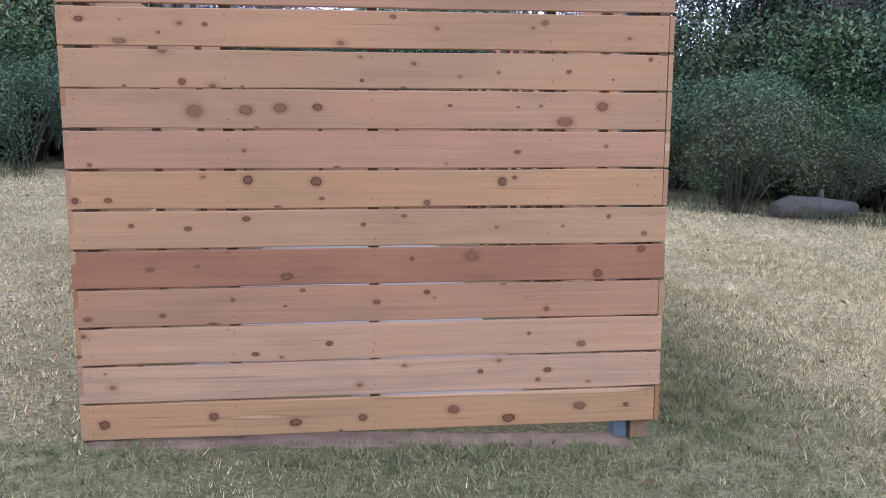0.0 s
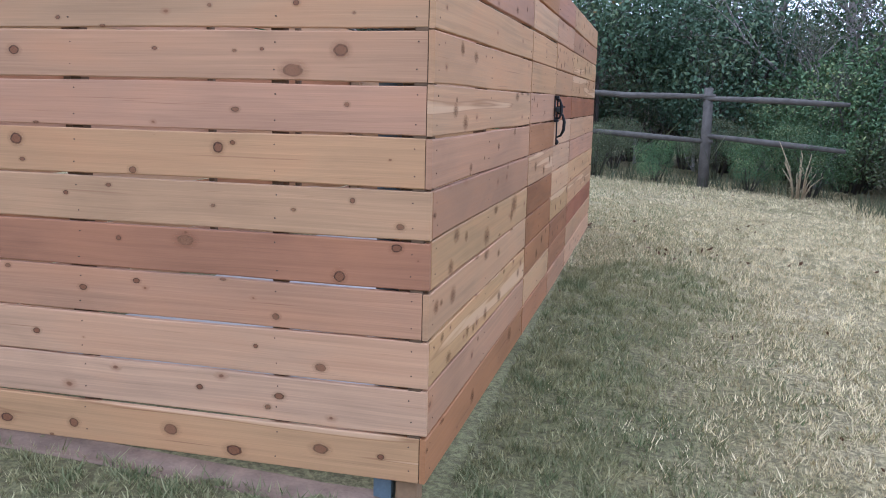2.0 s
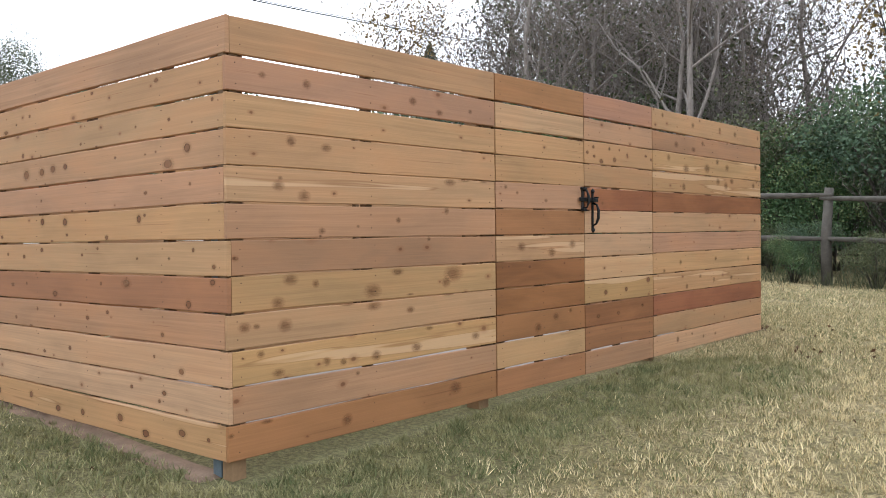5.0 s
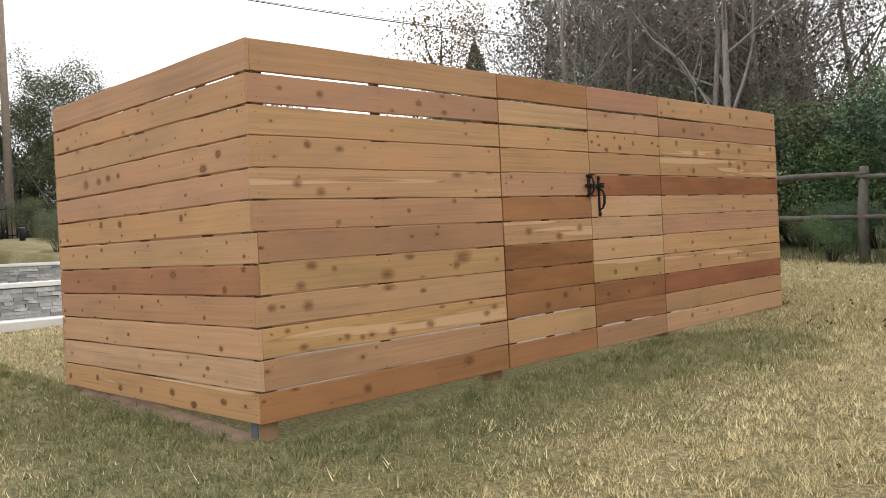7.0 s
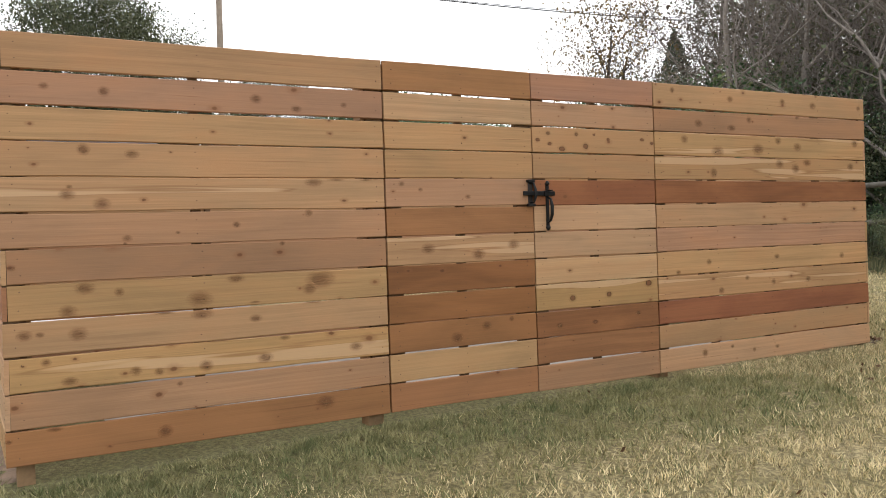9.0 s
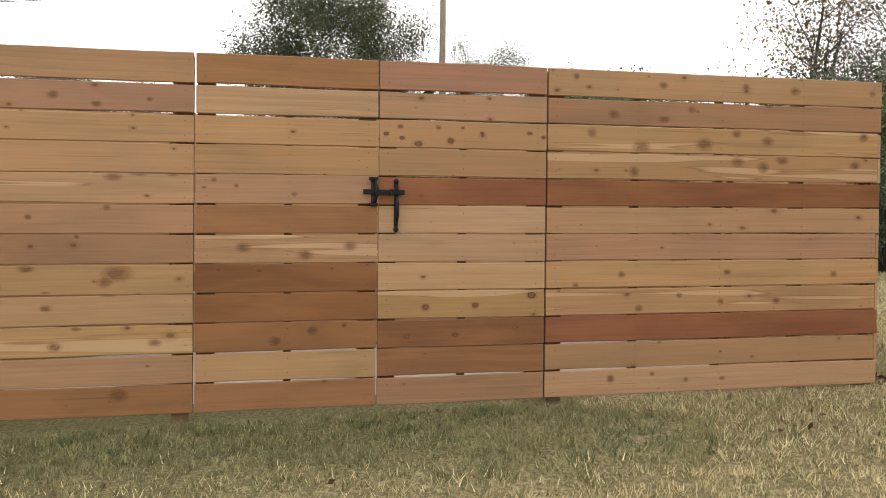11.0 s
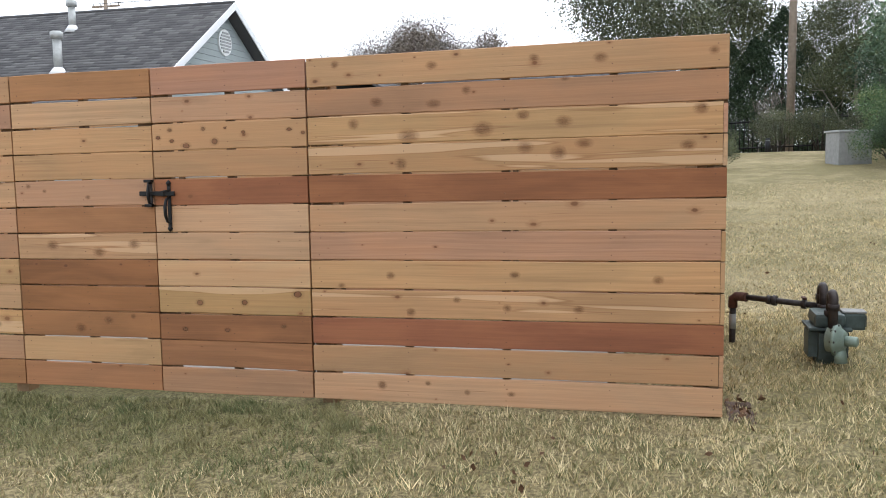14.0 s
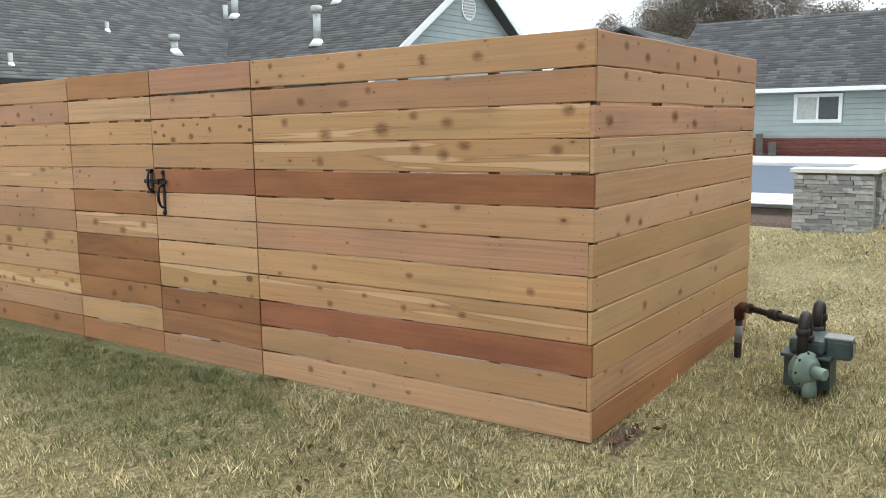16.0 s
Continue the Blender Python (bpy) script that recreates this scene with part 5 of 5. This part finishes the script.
def far_woods():
    """The hazy thicket behind the first trees, too far to tell one tree from another."""
    r = np.random.RandomState(77)
    n = 120000
    x, d = r.uniform(-15, 22, n), r.uniform(0, 3.5, n)
    top = np.interp(x, (-15, -11, -7.5, -5.5, 4.5, 9.0, 12), (3.0, 7.0, 7.0, 3.2, 2.8, 2.8, 5.0)) * np.array([1 + 0.25 * noise.noise((a * 0.35, 3, 1)) + 0.25 * noise.noise((a * 1.3, b, 5)) for a, b in zip(x, d)])
    z = top * r.uniform(0, 1, n) ** 0.75
    c = np.stack([x, 20.5 + d - 0.12 * x, z], 1)
    tagged(new("far_woods", leaf_mesh("far_woods", c, 0.17, LEAF_RUST, 78, 0.2)), "hazy grey-brown thicket of distant woods", "woods", kind="stuff")


far_woods()
for o in kinds:
    for c in (*o.children_recursive, o):
        bpy.data.objects.remove(c)


def weeds():
    """Dry seed-stalks and green weeds before the rail fence, too many to count."""
    r = np.random.RandomState(5)
    V, F = [], []
    for k in range(5200):
        x = r.uniform(-12, 8)
        y = edge_y(x) - 0.75 + r.normal(0, 0.3)
        tall = 0.8 if r.uniform() < 0.02 else 0.24
        h = tall * r.uniform(0.5, 1.2)
        g = ground_z(x, y)
        a = r.uniform(0, 6.28)
        dx, dy = np.cos(a) * 0.0035, np.sin(a) * 0.0035
        lx, ly = r.normal(0, 0.3 * h, 2)
        n = len(V)
        V += [(x - dx, y - dy, g), (x + dx, y + dy, g), (x + lx * 0.66 + dx, y + ly * 0.66 + dy, g + h * 0.7), (x + lx, y + ly, g + h)]
        F.append((n, n + 1, n + 2, n + 3))
    t = np.repeat(r.uniform(0, 1, len(F)), 4)
    tagged(new("weeds", mesh_from("weeds", V, F, LEAF_OLIVE, t)), "green and dry weeds along the rail fence", "weeds", kind="stuff")


weeds()


def dry_stalks(x, y):
    """A clump of tall dead stalks, each leaning its own way."""
    r = random.Random(31)
    ob = empty("dry_stalks", pose(x, y, ground_z(x, y)), label="clump of tall tan dead stalks before the rail fence", category="dead plant")
    for k in range(13):
        a, h, out = r.uniform(0, 6.28), r.uniform(0.3, 0.8), r.uniform(0.05, 0.3)
        bx, by = math.cos(a) * 0.06, math.sin(a) * 0.06
        tx, ty = bx + math.cos(a) * out, by + math.sin(a) * out
        part("stalk", tube([(bx, by, -0.03), (bx + (tx - bx) * 0.35, by + (ty - by) * 0.35, h * 0.55), (tx, ty, h)], [0.013, 0.01, 0.004], 5), WEED, ob)


dry_stalks(2.5, 10.0)


# ---- grass blades on the lawn ----
def grass():
    r = np.random.RandomState(12)

    def field(x0, x1, y0, y1, density):
        n = int((x1 - x0) * (y1 - y0) * density)
        return np.stack([r.uniform(x0, x1, n), r.uniform(y0, y1, n)], 1)

    near = [field(0.0, 0.4, -0.3, 5.8, 5000), field(-2.5, 0.1, -0.25, -0.02, 4000), field(-4.2, 3.4, -2.4, 0.0, 6000), field(0.0, 3.6, 0.0, 6.0, 7000), field(-2.6, 3.0, 5.74, 8.2, 6200)]
    mid = [field(3.0, 7.5, -2.4, 10.0, 2600), field(-9, 3.4, 8.2, 11.5, 2600), field(-6.4, -2.4, -4, 8.2, 2400), field(0, 3.0, 6.0, 8.2, 500), field(-9, -6.4, 5.9, 9, 1800), field(-16, -9, 5.9, 10.5, 900)]
    P = np.concatenate(near + mid)
    big = np.concatenate([np.zeros(sum(map(len, near))), np.ones(sum(map(len, mid)))])
    inside = (P[:, 0] > -2.39) & (P[:, 0] < -0.02) & (P[:, 1] > 0.02) & (P[:, 1] < 5.72)
    soil = (P[:, 0] > -2.5) & (P[:, 0] < -0.05) & (P[:, 1] > -0.07 + 0.05 * np.sin(P[:, 0] * 5) + 0.02 * np.sin(P[:, 0] * 17)) & (P[:, 1] < 0.02) & (r.uniform(size=len(P)) < 0.6)
    patch = np.array([noise.noise((a * 0.8, b * 0.8, 5)) + 0.6 * noise.noise((a * 2.6, b * 2.6, 8)) for a, b in P])
    tuft = np.array([noise.noise((a * 15, b * 15, 14)) + 0.5 * noise.noise((a * 6, b * 6, 24)) for a, b in P])
    bare = (patch + r.normal(0, 0.25, len(P)) < -0.75) | (tuft + r.normal(0, 0.12, len(P)) < -0.2)
    keep = ~(inside | soil | bare)
    P, big, patch, tuft = P[keep], big[keep], patch[keep], tuft[keep]
    # greener turf in uneven patches beside the planks, their shade put into its colour
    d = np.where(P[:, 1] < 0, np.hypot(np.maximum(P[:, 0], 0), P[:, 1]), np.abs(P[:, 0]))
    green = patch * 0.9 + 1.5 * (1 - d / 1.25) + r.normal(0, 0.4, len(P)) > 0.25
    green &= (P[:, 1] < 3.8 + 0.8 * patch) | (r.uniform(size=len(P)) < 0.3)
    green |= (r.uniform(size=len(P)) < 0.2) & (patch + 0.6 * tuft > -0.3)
    gz = np.array([ground_z(a, b) for a, b in P])
    n = len(P)
    h = r.uniform(0.011, 0.032, n) * (1 - 0.2 * big) * (1 + 1.3 * tuft.clip(-0.4, 0.6)) * (1 + 0.5 * patch.clip(-0.6, 0.6))
    w = r.uniform(0.0018, 0.0042, n) * (1 + 0.4 * big)
    a = r.uniform(0, 6.283, n)
    lean = r.uniform(0.2, 1.2, n) * h
    b = r.uniform(0, 6.283, n)
    x, y = P[:, 0], P[:, 1]
    A = np.stack([x - np.cos(a) * w, y - np.sin(a) * w, gz - 0.004], 1)
    B = np.stack([x + np.cos(a) * w, y + np.sin(a) * w, gz - 0.004], 1)
    C = np.stack([x + np.cos(b) * lean, y + np.sin(b) * lean, gz + h], 1)
    fine = np.array([noise.noise((a * 9, b * 9, 2)) for a, b in P])
    tone = np.clip(r.beta(0.8, 0.9, n) + 0.15 * patch + 0.55 * fine - 0.85 * tuft, 0, 1)
    for name, sel, mat, lab in (("dry_grass", ~green, DRY, "straw-coloured dormant grass blades of the lawn"), ("green_grass", green, SHADED_GREEN, "green grass blades in uneven lawn patches, toned darker for the shade along the planks")):
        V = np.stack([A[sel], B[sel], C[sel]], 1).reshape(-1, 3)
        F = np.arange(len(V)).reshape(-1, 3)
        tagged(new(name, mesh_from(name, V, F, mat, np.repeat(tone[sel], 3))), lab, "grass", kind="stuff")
    # fallen leaves
    m = 150
    lp = np.concatenate([np.stack([r.uniform(-1, 6, m), r.uniform(-2.5, 10.5, m)], 1), np.stack([r.uniform(-9, 0, 70), r.uniform(5.9, 10.5, 70)], 1), np.stack([r.normal(0.9, 0.4, 26), r.normal(4.9, 0.2, 26)], 1), np.stack([r.normal(-0.12, 0.12, 45), r.normal(5.84, 0.05, 45)], 1)])
    ok = ~((lp[:, 0] > -2.45) & (lp[:, 0] < 0.02) & (lp[:, 1] > -0.05) & (lp[:, 1] < 5.78))
    c = np.array([(p[0], p[1], ground_z(*p) + 0.025) for p in lp[ok]])
    me = leaf_mesh("fallen_leaves", c, 0.04, DEAD, 3, 0.0)
    tagged(new("fallen_leaves", me), "brown curled dead leaves scattered on the lawn", "leaves", kind="stuff")


grass()
